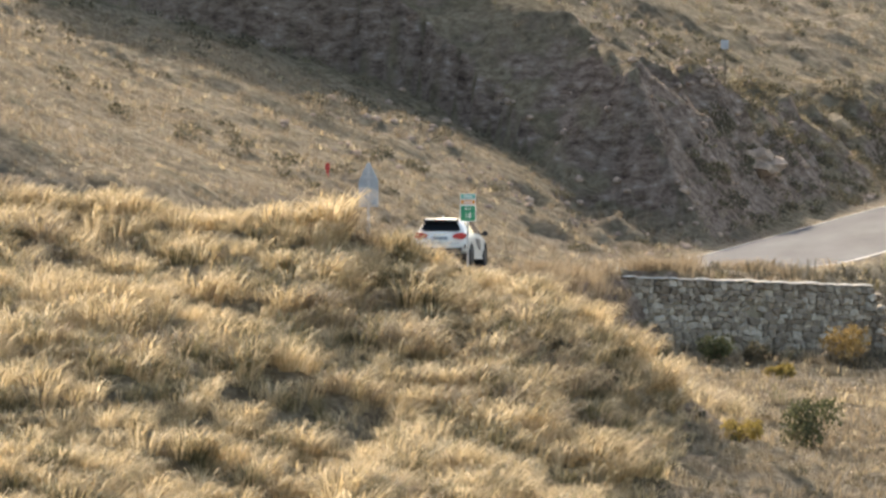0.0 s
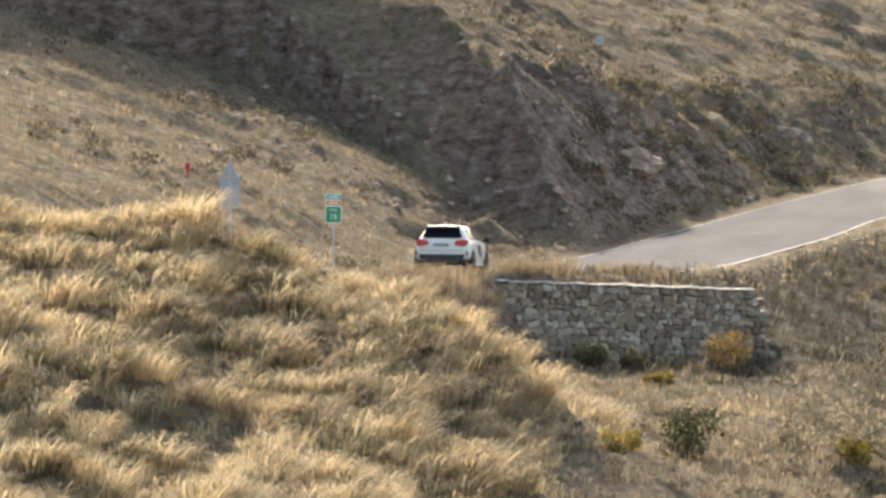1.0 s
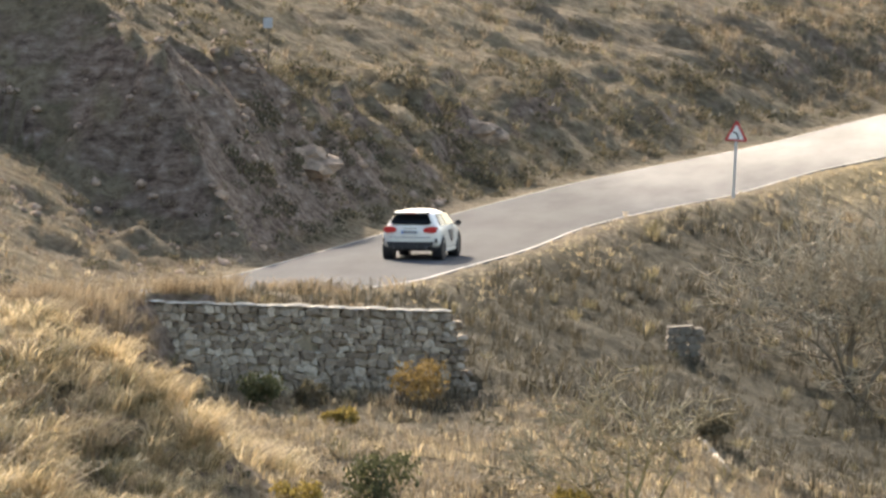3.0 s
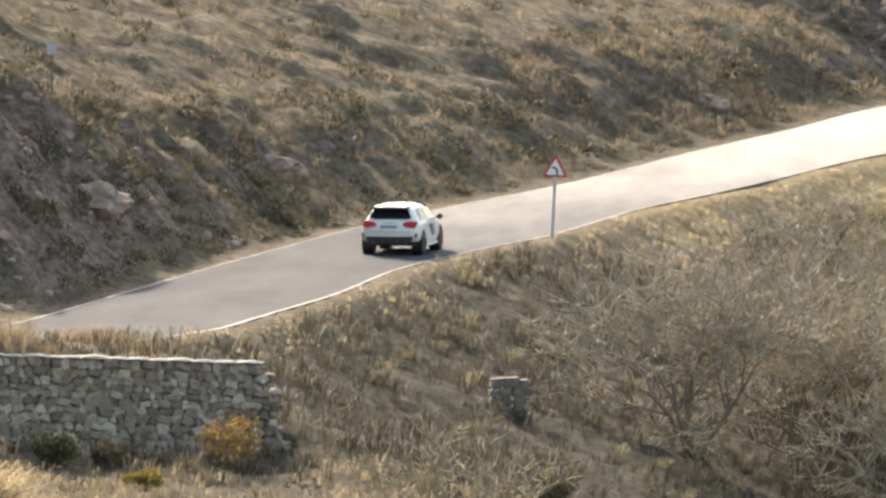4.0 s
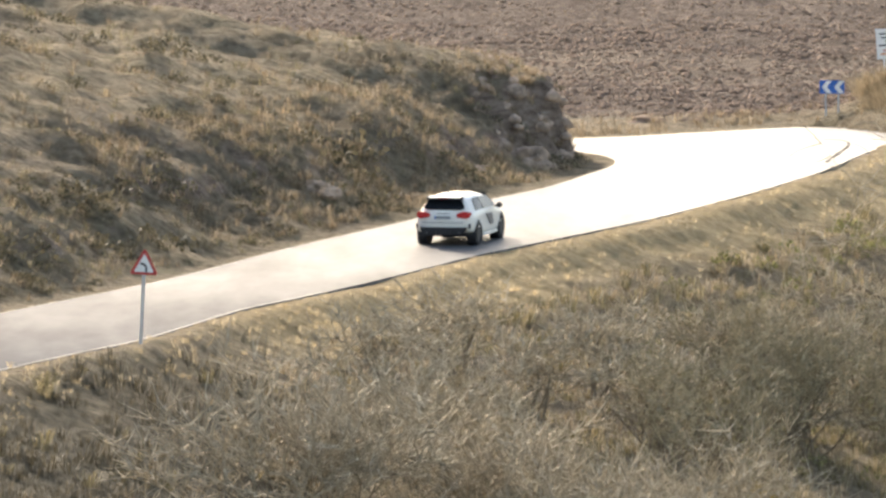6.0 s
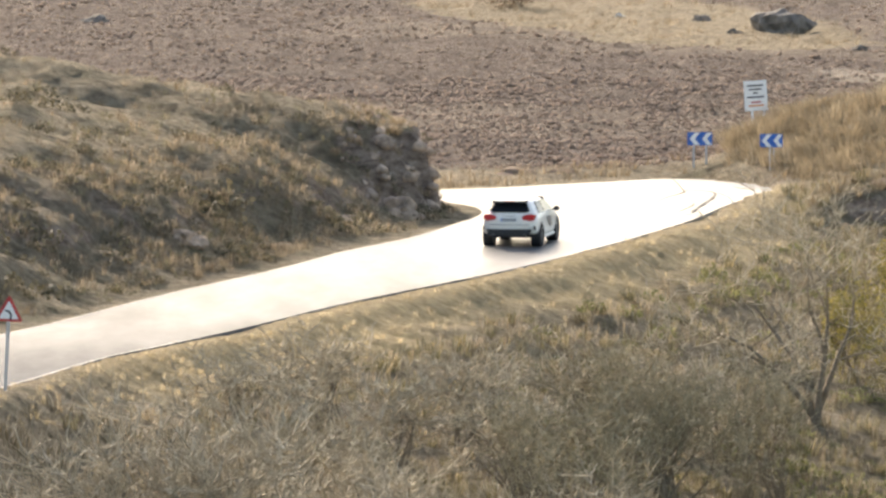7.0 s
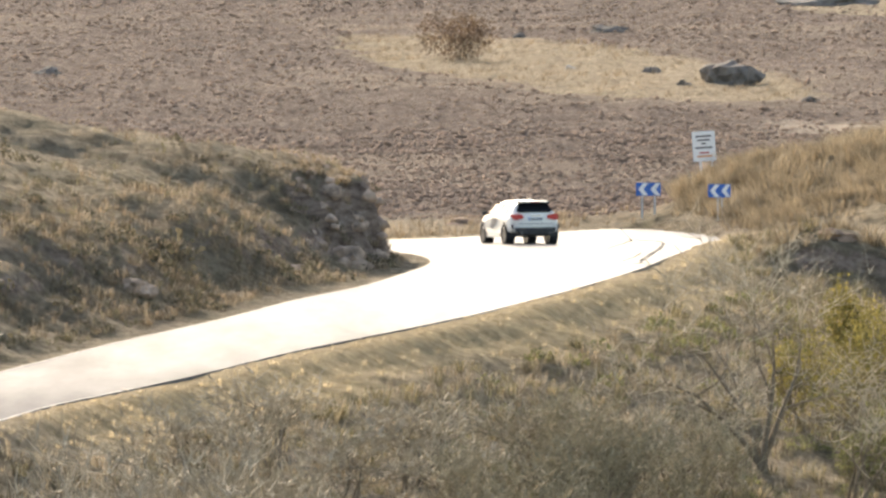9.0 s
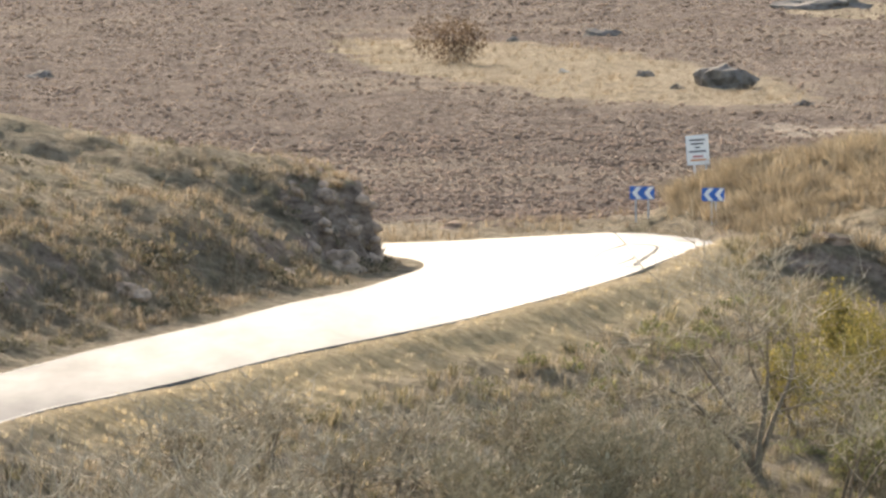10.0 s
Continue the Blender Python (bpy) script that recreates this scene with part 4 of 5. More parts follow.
# ---- the dry-stone wall ----
def build_wall():
    a, b = Vector((*WALL_A, 0)), Vector((*WALL_B, 0))
    length = (b - a).length
    along = (b - a).normalized()
    out = Vector((along.y, -along.x, 0))                     # towards the valley
    wall = new("stone_wall")
    tagged(wall, "weathered dry-stone retaining wall with a flat top in pale sunlit colour", "wall", kind="structure")
    top = lambda k: WALL_Z[0] * (1 - k) + WALL_Z[1] * k
    bot = lambda k: float(np.interp(k, WALL_FOOT[0], WALL_FOOT[1])) - 0.35
    bm = bmesh.new()
    n = 24
    rows = []
    for i in range(n + 1):
        k = i / n
        p = a + along * length * k
        rows.append([bm.verts.new((p + out * o) + Vector((0, 0, z))) for o, z in ((0.16, bot(k)), (-0.08, top(k) - 0.03), (-0.6, top(k) - 0.03), (-0.6, bot(k)))])
    for r, q in zip(rows, rows[1:]):
        for i in range(4):
            bm.faces.new((r[i], q[i], q[(i + 1) % 4], r[(i + 1) % 4]))
    bm.faces.new(rows[0]), bm.faces.new(rows[-1])
    part("core", bm, SOIL, wall, "earth and rubble core")
    # coping stones
    rng = random.Random(5)
    meshes = []
    for s in range(8):
        bm = bmesh.new()
        bmesh.ops.create_cube(bm, size=1.0)
        bmesh.ops.bevel(bm, geom=list(bm.edges), offset=0.2, segments=1, affect="EDGES")
        for v in bm.verts:
            v.co += Vector([rng.uniform(-0.12, 0.12) for _ in range(3)])
        me = bpy.data.meshes.new("stone")
        bm.to_mesh(me)
        bm.free()
        me.materials.append(WALL_STONE)
        meshes.append(me)
    # pale copy for the coping; its colour stands in for the sunlit top
    cope = meshes[0].copy()
    cope.materials.clear()
    cope.materials.append(PALE_ROCK)
    turn = Matrix((along, -out, Vector((0, 0, 1)))).transposed().to_4x4()
    x = 0.0
    while x < length:
        w = rng.uniform(0.45, 0.8)
        k = min(1, (x + w / 2) / length)
        ob = new("coping_stone", cope)
        ob.parent = wall
        ob.matrix_basis = Matrix.Translation(a + along * (x + w / 2) - out * 0.22 + Vector((0, 0, top(k) + 0.01 + rng.uniform(-0.02, 0.02)))) @ turn @ Matrix.Diagonal((w * 1.04, 0.60, 0.055, 1))
        x += w
    # face stones; the lower courses are one joined part
    count, z_row, low_v, low_f = 0, 0.0, [], []
    for row in range(15):
        h = rng.uniform(0.14, 0.21)
        x = 0.1 + rng.uniform(-0.2, 0.0)
        while x < length + 0.22 * z_row:
            w = rng.uniform(0.17, 0.42)
            k = min(1, max(0, (x + w / 2) / length))
            z = top(k) - 0.06 - z_row - h / 2
            if z > bot(k) - 0.05 and not (abs(x + w / 2 - 5.75) < 0.24 and row in (3, 4, 5)):
                lean = 0.24 * (top(k) - z) / (top(k) - bot(k))
                me = rng.choice(meshes)
                m = Matrix.Translation(a + along * (x + w / 2) + out * (-0.10 + lean + rng.uniform(-0.03, 0.05)) + Vector((0, 0, z + rng.uniform(-0.03, 0.03)))) @ turn @ pose(0, 0, 0, 0, rng.uniform(-22, 22), 0) @ Matrix.Diagonal((w * rng.uniform(0.85, 1.12), 0.26 if x < length - 0.4 else 0.5, h * rng.uniform(0.85, 1.4), 1))
                if count < 298:
                    ob = new("stone", me)
                    ob.parent, ob.matrix_basis = wall, m
                else:
                    n0 = len(low_v)
                    low_v += [m @ v.co for v in me.vertices]
                    low_f += [tuple(n0 + i for i in p.vertices) for p in me.polygons]
                count += 1
            x += w
        z_row += h
    if low_v:
        tagged(mesh_object("lower_courses", low_v, low_f, WALL_STONE_JOINED, wall, "lower courses of the rubble wall", False), kind="stuff")
    return wall


def wall_stone_material(name, joined):
    m, t, b = material(name, 0.92)
    rand = t.nodes.new("ShaderNodeNewGeometry").outputs["Random Per Island"] if joined else t.nodes.new("ShaderNodeObjectInfo").outputs["Random"]
    c = ramp(t, rand, [(0.0, (0.25, 0.19, 0.135)), (0.5, (0.40, 0.32, 0.235)), (0.85, (0.56, 0.465, 0.355)), (1.0, (0.72, 0.62, 0.49))])
    c = mix(t, 0.6, c, ramp(t, noise_of(t, 7.0, 5), [(0.3, (0.25, 0.25, 0.25)), (0.7, (1.0, 1.0, 1.0))]), "MULTIPLY")
    t.links.new(c, b.inputs["Base Color"])
    bump(t, b, noise_of(t, 9.0, 5), 0.7, 0.06)
    return m


WALL_STONE, WALL_STONE_JOINED = wall_stone_material("wall_stone_varied", False), wall_stone_material("wall_stone_courses", True)


def build_ruin(at):
    """A short stump of masonry in the embankment."""
    ob = thing("masonry_stump", at, "small crumbling stone masonry block in the grass", "masonry", rz=8)
    rng = random.Random(9)
    for row in range(6):
        x, end = -0.42 - 0.04 * (5 - row) + rng.uniform(-0.08, 0.04), 0.42 + rng.uniform(-0.06, 0.06)
        while x < end:
            w = rng.uniform(0.2, 0.4)
            bm = box(bmesh.new(), (x + w / 2, rng.uniform(-0.06, 0.06) - 0.03 * (5 - row), 0.1 + 0.22 * row), (w * 0.97, 0.55, 0.21), 0.05, pose(0, 0, 0, 0, rng.uniform(-8, 8), 0))
            part("stone", bm, STONE, ob)
            x += w
    part("slab", box(bmesh.new(), (-0.1, 0.05, 1.33), (0.8, 0.5, 0.05), 0.025, pose(0, 0, 0, 0, -3, 0)), STONE, ob, "flat weathered capstone")
    return ob


build_ruin(on_ground(-12.7, 327.5, 0.45))


# ---- plants ----
def blades(rng, n, h, spread, width, lean):
    """Verts and faces of one tuft of grass: each blade is a bent, pointed strip."""
    v, f = [], []
    for i in range(n):
        a = rng.uniform(0, 2 * math.pi)
        r = spread * math.sqrt(rng.random()) * 0.5
        px, py = r * math.cos(a), r * math.sin(a)
        b = a + rng.uniform(-0.7, 0.7)
        hh = h * rng.uniform(0.6, 1.1)
        out = hh * rng.uniform(0.25, 0.8)
        dx, dy = out * math.cos(b) + lean[0] * hh, out * math.sin(b) + lean[1] * hh
        c = rng.uniform(0, math.pi)
        wx, wy = width * math.cos(c), width * math.sin(c)
        k = len(v)
        v += [(px - wx, py - wy, -0.06), (px + wx, py + wy, -0.06), (px + dx * 0.35 - wx * 0.8, py + dy * 0.35 - wy * 0.8, hh * 0.62),
              (px + dx * 0.35 + wx * 0.8, py + dy * 0.35 + wy * 0.8, hh * 0.62), (px + dx, py + dy, hh * rng.uniform(0.75, 1.0))]
        f += [(k, k + 1, k + 3), (k, k + 3, k + 2), (k + 2, k + 3, k + 4)]
    return np.array(v), np.array(f)


def tussock(rng, n, h, spread, width, lean, fine=False):
    """Verts and faces of one bunch of grass: long blades that rise, arch over and hang."""
    v, f = [], []
    for i in range(n):
        a = rng.uniform(0, 2 * math.pi)
        r = 0.28 * spread * math.sqrt(rng.random())
        px, py = r * math.cos(a), r * math.sin(a)
        b = a + rng.uniform(-0.6, 0.6)
        hh, out = h * rng.uniform(0.55, 1.1), spread * rng.uniform(0.25, 0.75)
        dx, dy = out * math.cos(b) + lean[0] * hh, out * math.sin(b) + lean[1] * hh
        c = b + math.pi / 2 + rng.uniform(-0.6, 0.6)
        wx, wy = width * math.cos(c), width * math.sin(c)
        k = len(v)
        bends = ((0.0, -0.08, 1.0), (0.28, 0.66, 0.9), (0.66, 0.95, 0.7)) if fine else ((0.0, -0.08, 1.0), (0.40, 0.84, 0.85))
        for at, up, w in bends:
            v += [(px + dx * at - wx * w, py + dy * at - wy * w, hh * up), (px + dx * at + wx * w, py + dy * at + wy * w, hh * up)]
        v.append((px + dx, py + dy, hh * rng.uniform(0.55, 0.95)))
        for j in range(k, k + 2 * len(bends) - 2, 2):
            f += [(j, j + 1, j + 3), (j, j + 3, j + 2)]
        f.append((j + 2, j + 3, j + 4))
    return np.array(v), np.array(f)


def cushion(rng, n, size):
    """Verts and faces of a low shrub: small leaves over a dome."""
    v, f = [], []
    for i in range(n):
        d = Vector((rng.gauss(0, 1), rng.gauss(0, 1), abs(rng.gauss(0, 1)) * 0.9)).normalized() * rng.uniform(0.55, 1.0)
        p = Vector((d.x, d.y, d.z * 0.8))
        q = Euler((rng.uniform(0, 6.3), rng.uniform(0, 6.3), rng.uniform(0, 6.3))).to_matrix()
        s = size * rng.uniform(0.6, 1.4)
        k = len(v)
        for c in ((-0.5, 0, 0), (0, -0.3, 0), (0.7, 0, 0.1), (0, 0.3, 0)):
            v.append(tuple(p + q @ (Vector(c) * s)))
        f += [(k, k + 1, k + 2), (k, k + 2, k + 3)]
    return np.array(v), np.array(f)


def scatter(name, kinds, places, mat, label, category, turn=6.283):
    """One mesh of many plants. places: rows of x, y, z, size."""
    rng = np.random.RandomState(len(name))
    vs, fs, at = [], [], 0
    for i, (x, y, z, s) in enumerate(places):
        v, f = kinds[i % len(kinds)]
        a = (rng.rand() - 0.5) * turn
        c, d = math.cos(a), math.sin(a)
        w = np.stack([x + s * (v[:, 0] * c - v[:, 1] * d), y + s * (v[:, 0] * d + v[:, 1] * c), z + s * v[:, 2]], 1)
        vs.append(w)
        fs.append(f + at)
        at += len(v)
    ob = big_mesh(name, np.concatenate(vs), np.concatenate(fs), mat, False)
    return tagged(ob, label, category, kind="stuff")


def sow(n, x0, x1, y0, y1, seed, size, clump=0.0, keep=None, bare=0.0, swell=0.5):
    """Places for plants off the road: rows of x, y, z, size; gathered in clumps by a noise."""
    rng = np.random.RandomState(seed)
    x, y = rng.uniform(x0, x1, n), rng.uniform(y0, y1, n)
    dl, il, sl = to_line(x, y, LEFT[::2])
    dr, ir, sr = to_line(x, y, RIGHT[::2])
    left, right = (sl > 0) & (dl <= dr), (sr < 0) & (dr < dl)
    ok = (left & (dl > 0.9)) | (right & (dr > 0.7))
    ok &= fbm(x, y, 3.2, 2, seed) + rng.uniform(-0.35, 0.35, n) > clump
    if keep:
        ok &= keep(x, y, left, right, dl, dr)
    x, y = x[ok], y[ok]
    if bare:
        z = ground_z(x, y)
        steep = np.hypot(ground_z(x + 0.5, y) - z, ground_z(x, y + 0.5) - z) / 0.5
        ok = steep + rng.uniform(-0.25, 0.25, len(x)) < bare
        x, y = x[ok], y[ok]
    s = rng.uniform(size[0], size[1], len(x)) * (1.0 + swell * fbm(x, y, 3.0, 2, seed + 7))
    return np.stack([x, y, ground_z(x, y), s], 1)


def island(x, y):
    """Below 1 inside the unploughed island of the field."""
    return ((x - 5.0) / 9.8) ** 2 + ((y - 588 + 1.85 * (x - 5)) / 19) ** 2


def plant_everything():
    rng = random.Random(3)
    wind = (0.50, -0.10)
    tall = [blades(rng, 38, 1.0, 1.1, 0.017, wind) for _ in range(8)]
    short = [tussock(rng, 10, 0.8, 1.3, 0.024, (0.2, -0.03)) for _ in range(8)]
    bunch = [tussock(rng, 64, 0.74, 1.3, 0.014, (0.30, -0.05), True) for _ in range(10)]
    small_bunch = [tussock(rng, 34, 0.7, 1.2, 0.021, (0.25, 0.0)) for _ in range(8)]
    domes = [cushion(rng, 64, 0.24) for _ in range(6)]
    ab = WALL_B - WALL_A
    along = lambda x, y: ((x - WALL_A[0]) * ab[0] + (y - WALL_A[1]) * ab[1]) / (ab @ ab)
    ahead = lambda x, y: ((x - WALL_A[0]) * ab[1] - (y - WALL_A[1]) * ab[0]) / np.hypot(*ab)
    clear = lambda x, y: ~((along(x, y) > 0.0) & (along(x, y) < 1.1) & (ahead(x, y) > -0.5) & (ahead(x, y) < 1.0))   # open ground before the wall
    open_face = lambda x, y: ~((along(x, y) > -0.02) & (ahead(x, y) > -0.5) & (ahead(x, y) < 9.0))
    front = lambda x, y, l, r, dl, dr: (r | (y < 262)) & clear(x, y)
    rows = lambda x, y: fbm(x * 0.42 + 0.1 * y, y, 1.9, 2, 23) > np.random.RandomState(8).uniform(-0.6, 0.12, len(x))
    spur = sow(6200, -46, -14, 211, 264, 11, (0.55, 1.05), -0.35, lambda x, y, l, r, dl, dr: front(x, y, l, r, dl, dr) & rows(x, y) & (x + 1.5 * fbm(x, y, 4.0, 2, 27) < -19.6 - 0.04 * (264 - y)), 0, 0.6)
    pick = np.random.RandomState(2).rand(len(spur)) + 0.5 * fbm(spur[:, 0], spur[:, 1], 5.0, 2, 29)
    gold, olive = pick < 0.71, (pick >= 0.71) & (pick < 0.95)
    scatter("spur_grass", bunch, spur[gold], STRAW, "golden wind-bent bunch grass covering the near slope", "grass", 1.0)
    scatter("spur_sedge", bunch, spur[olive], SEDGE, "greenish bunch grass among the golden tufts", "grass", 1.0)
    scatter("spur_brown", bunch, spur[~(gold | olive)], DRY, "dull brown bunch grass in the hollows of the near slope", "grass", 1.0)
    litter = sow(9500, -46, -8, 212, 270, 15, (0.3, 0.55), -0.3, front)
    upper = litter[:, 0] < -19.5
    scatter("spur_litter", short, litter[upper], STRAW, "short dry grass between the bunches of the near slope", "grass")
    scatter("foot_litter", short, litter[~upper], TAWNY, "short tawny grass at the foot of the near slope", "grass")
    floor = sow(6500, -22, -5, 250, 288, 18, (0.2, 0.4), -0.3, front)
    scatter("valley_grass", short, floor[::2], TAWNY, "tawny grass on the flat ground before the wall", "grass")
    scatter("valley_bents", short, floor[1::4], DRY, "dull bents on the flat ground before the wall", "grass")
    scatter("valley_straw", short, floor[3::4], STRAW, "pale straw on the flat ground before the wall", "grass")
    heath = sow(650, -24, -9, 222, 268, 16, (0.2, 0.5), 0.0, front)
    scatter("spur_scrub", domes, heath, SCRUB, "low dark scrub at the foot of the near slope", "scrub")
    hill = lambda x, y, l, r, dl, dr: l & (x > -0.19 * (y + 155) * 0.75 + 10)
    far = sow(21000, -52, 2, 270, 462, 21, (0.18, 0.42), -0.18, hill, 1.2)
    half = np.random.RandomState(4).rand(len(far)) < 0.7
    ramp = far[:, 1] < 338
    slope = far[ramp] * np.array((1, 1, 1, 0.75))
    scatter("hill_straw", short, slope[::3], STRAW, "pale dry grass on the open slope before the cliff", "grass")
    scatter("hill_bents", short, np.concatenate([slope[1::3], slope[2::3]]), DRY, "dull bents on the open slope before the cliff", "grass")
    fuzz = sow(11000, -52, -24, 268, 340, 23, (0.16, 0.32), -0.35, hill)
    scatter("slope_fuzz", short, fuzz[::2], DRY, "short dry grass on the open slope", "grass")
    scatter("slope_straw", short, fuzz[1::2], TAWNY, "short tawny grass on the open slope", "grass")
    far, half = far[~ramp], half[~ramp]
    scatter("hill_grass", short, far[half], DRY, "dull dry grass tufts over the hillside", "grass")
    scatter("hill_sedge", short, far[~half], SEDGE, "olive grass tufts over the hillside", "grass")
    side = lambda x, y, l, r, dl, dr: r & (y > 262) & (y < 484) & (dr > np.interp(y, [368, 380, 440, 452], [1.2, 3.0, 3.0, 1.2])) & clear(x, y)
    low = sow(8000, -26, 20, 262, 470, 31, (0.3, 0.7), -0.25, side)
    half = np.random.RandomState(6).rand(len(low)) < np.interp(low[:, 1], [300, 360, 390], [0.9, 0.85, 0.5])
    # no tawny tufts on the stretch kept darker in colour for shade
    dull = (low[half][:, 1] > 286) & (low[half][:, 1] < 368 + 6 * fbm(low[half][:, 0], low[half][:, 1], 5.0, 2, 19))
    scatter("bank_grass", short, sow(9000, -26, 6, 284, 372, 33, (0.25, 0.6), -0.3, side), BANK, "dull dry grass tufts, coloured darker for shade, on the bank below the road", "grass")
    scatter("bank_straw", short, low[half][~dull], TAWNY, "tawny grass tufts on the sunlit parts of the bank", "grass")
    scatter("bank_sedge", small_bunch, low[~half], SEDGE, "olive bunch grass on the bank below the road", "grass")
    cover = sow(9000, -12, 20, 378, 456, 35, (0.25, 0.55), -0.35, lambda x, y, l, r, dl, dr: r & (dr > 3.6))
    scatter("bank_cover", short, cover[::2], TAWNY, "dry tawny grass over the sunny bank", "grass")
    scatter("bank_green", short, cover[1::2], SEDGE, "olive grass over the sunny bank", "grass")
    verge = sow(20000, -26, 9, 300, 470, 41, (0.10, 0.24), -0.3, lambda x, y, l, r, dl, dr: r & (dr < np.interp(y, [368, 380], [2.0, 3.8])))
    scatter("verge_grass", short, verge, STRAW, "short yellow grass along the road edge", "grass")
    mound = sow(1900, 8, 22, 480, 502, 51, (0.5, 0.95), -0.2, lambda x, y, l, r, dl, dr: r & (dr > 1.0))
    scatter("mound_grass", tall, mound, TAWNY, "tall tawny grass on the bank behind the bend", "grass")
    scatter("scarp_grass", small_bunch, sow(700, 9, 21, 456, 484, 53, (0.35, 0.7), -0.2, lambda x, y, l, r, dl, dr: r & (dr > 1.5)), TAWNY, "tawny grass above the dug bank", "grass")
    brink = sow(420, -26, -16, 284, 300, 61, (0.35, 0.65), 0.34, lambda x, y, l, r, dl, dr: r & (dr > 1.0) & (dr < 5))
    scatter("wall_top_grass", tall, brink, DRY, "bunch grass on the ground above the wall", "grass")
    brow = sow(2500, -40, -20, 258, 318, 63, (0.3, 0.6), 0.05, lambda x, y, l, r, dl, dr: r & (dr > 0.3) & (dr < 3.5) & open_face(x, y))
    scatter("roadside_grass", tall, brow, DRY, "dull golden bunch grass along the brow of the road", "grass")
    lip = sow(5500, -38, -23, 257, 292, 64, (0.32, 0.6), -0.25, lambda x, y, l, r, dl, dr: r & (dr < 2.0) & open_face(x, y))
    scatter("brow_grass", tall, lip, DRY, "tall dull golden grass on the brow beside the road", "grass")
    edge = sow(900, -6, 10, 476, 497, 66, (0.3, 0.5), -0.1, lambda x, y, l, r, dl, dr: r & (dr > 0.6) & (dr < 5))
    scatter("field_edge_grass", short, edge, DRY, "dry weeds along the edge of the field", "grass")
    lump = []
    for _ in range(5):
        bm = bmesh.new()
        bmesh.ops.create_icosphere(bm, subdivisions=1, radius=1.0)
        v = np.array([[c * rng.uniform(0.6, 1.25) for c in p.co] for p in bm.verts]) * np.array([1.0, 0.8, 0.6])
        lump.append((v, np.array([[q.index for q in g.verts] for g in bm.faces])))
        bm.free()
    bits = []
    for _ in range(6):
        a = np.array([[rng.uniform(0.6, 1.2) * d for d in p] for p in ((1, 0, 0), (-1, 0, 0), (0, 1, 0), (0, -1, 0), (0, 0, 0.8), (0, 0, -0.4))])
        bits.append((a, np.array([(0, 2, 4), (2, 1, 4), (1, 3, 4), (3, 0, 4), (2, 0, 5), (1, 2, 5), (3, 1, 5), (0, 3, 5)])))
    near = sow(24000, -20, 20, 493, 545, 93, (0.05, 0.15), -0.3, lambda x, y, l, r, dl, dr: r & (dr > 3.5))
    scatter("field_clods", bits, near, EARTH, "coarse brown clods turned up by the plough", "earth")
    clods = sow(20000, -26, 26, 545, 690, 91, (0.05, 0.15), -0.3, lambda x, y, l, r, dl, dr: r & (dr > 3.0) & (island(x, y) > 0.95))
    scatter("earth_clods", bits, clods, EARTH, "brown clods of earth over the ploughed field", "earth")
    isle = sow(3000, -6, 16, 545, 622, 95, (0.15, 0.35), -0.2, lambda x, y, l, r, dl, dr: island(x, y) < 0.95)
    scatter("island_grass", short, isle, DRY, "pale dry grass on the unploughed island", "grass")
    stones = sow(2600, -42, -16, 320, 372, 97, (0.06, 0.26), 0.0, lambda x, y, l, r, dl, dr: l & (dl > 1.0) & (dl < 14))
    scatter("cliff_rubble", lump, stones, CRAG, "grey broken rock over the steep cutting", "rock")
    corner = sow(700, -7, 2, 442.5, 452, 99, (0.12, 0.5), -0.2, lambda x, y, l, r, dl, dr: l & (dl > 1.0) & (dl < 4.5))
    corner[:, 2] -= 0.45 * corner[:, 3]
    scatter("corner_rubble", lump, corner[::2], CRAG, "broken brown rock over the corner of the cutting", "rock")
    scatter("corner_grass", small_bunch, corner[1::2] + np.array((0, 0, 0.1, 0)), DRY, "dry grass hanging over the corner of the cutting", "grass")
    ledge = sow(5000, -16, 2, 410, 446, 98, (0.2, 0.42), 0.0, lambda x, y, l, r, dl, dr: l & (dl > 1.0) & (dl < 7))
    scatter("ledge_grass", short, ledge, DRY, "dry grass on the ledges of the cutting", "grass")
    shrubs = sow(3400, -50, 2, 300, 458, 71, (0.22, 0.55), 0.10, hill)
    scatter("hill_scrub", domes, shrubs, SCRUB, "low dark thorny scrub over the rocky hillside", "scrub")
    bank_top = sow(12000, -26, 0, 372, 446, 73, (0.14, 0.36), -0.05, lambda x, y, l, r, dl, dr: l & (dl > 0.8) & (dl < 8.0))
    scatter("bank_shrubs", domes, bank_top[::6], SCRUB, "dark low shrubs on the cut bank beside the road", "scrub")
    clumps = sow(900, -24, -2, 374, 440, 74, (0.35, 0.75), 0.0, lambda x, y, l, r, dl, dr: l & (dl > 1.2) & (dl < np.interp(y, [374, 420, 440], [7.0, 4.5, 3.5])))
    scatter("bank_clumps", domes, clumps, SCRUB, "rounded dark shrubs low on the cut bank", "scrub")
    toe = sow(1500, -27, -13, 338, 378, 76, (0.2, 0.5), -0.1, lambda x, y, l, r, dl, dr: l & (dl > 0.8) & (dl < 7.0))
    scatter("toe_scrub", domes, toe, SCRUB, "dark scrub along the foot of the rock cutting", "scrub")
    scatter("bank_tufts", short, bank_top[1::3], DRY, "dull tufts among the shrubs of the cut bank", "grass")
    scatter("bank_bents", short, bank_top[2::3], SEDGE, "olive bents along the cut bank", "grass")
    weeds = sow(900, 0, 20, 385, 450, 75, (0.2, 0.5), 0.0, lambda x, y, l, r, dl, dr: r & (dr > 3.0))
    scatter("bank_weeds", domes, weeds, LEAF_OLIVE, "olive-green weeds and shrubs on the bank", "scrub")
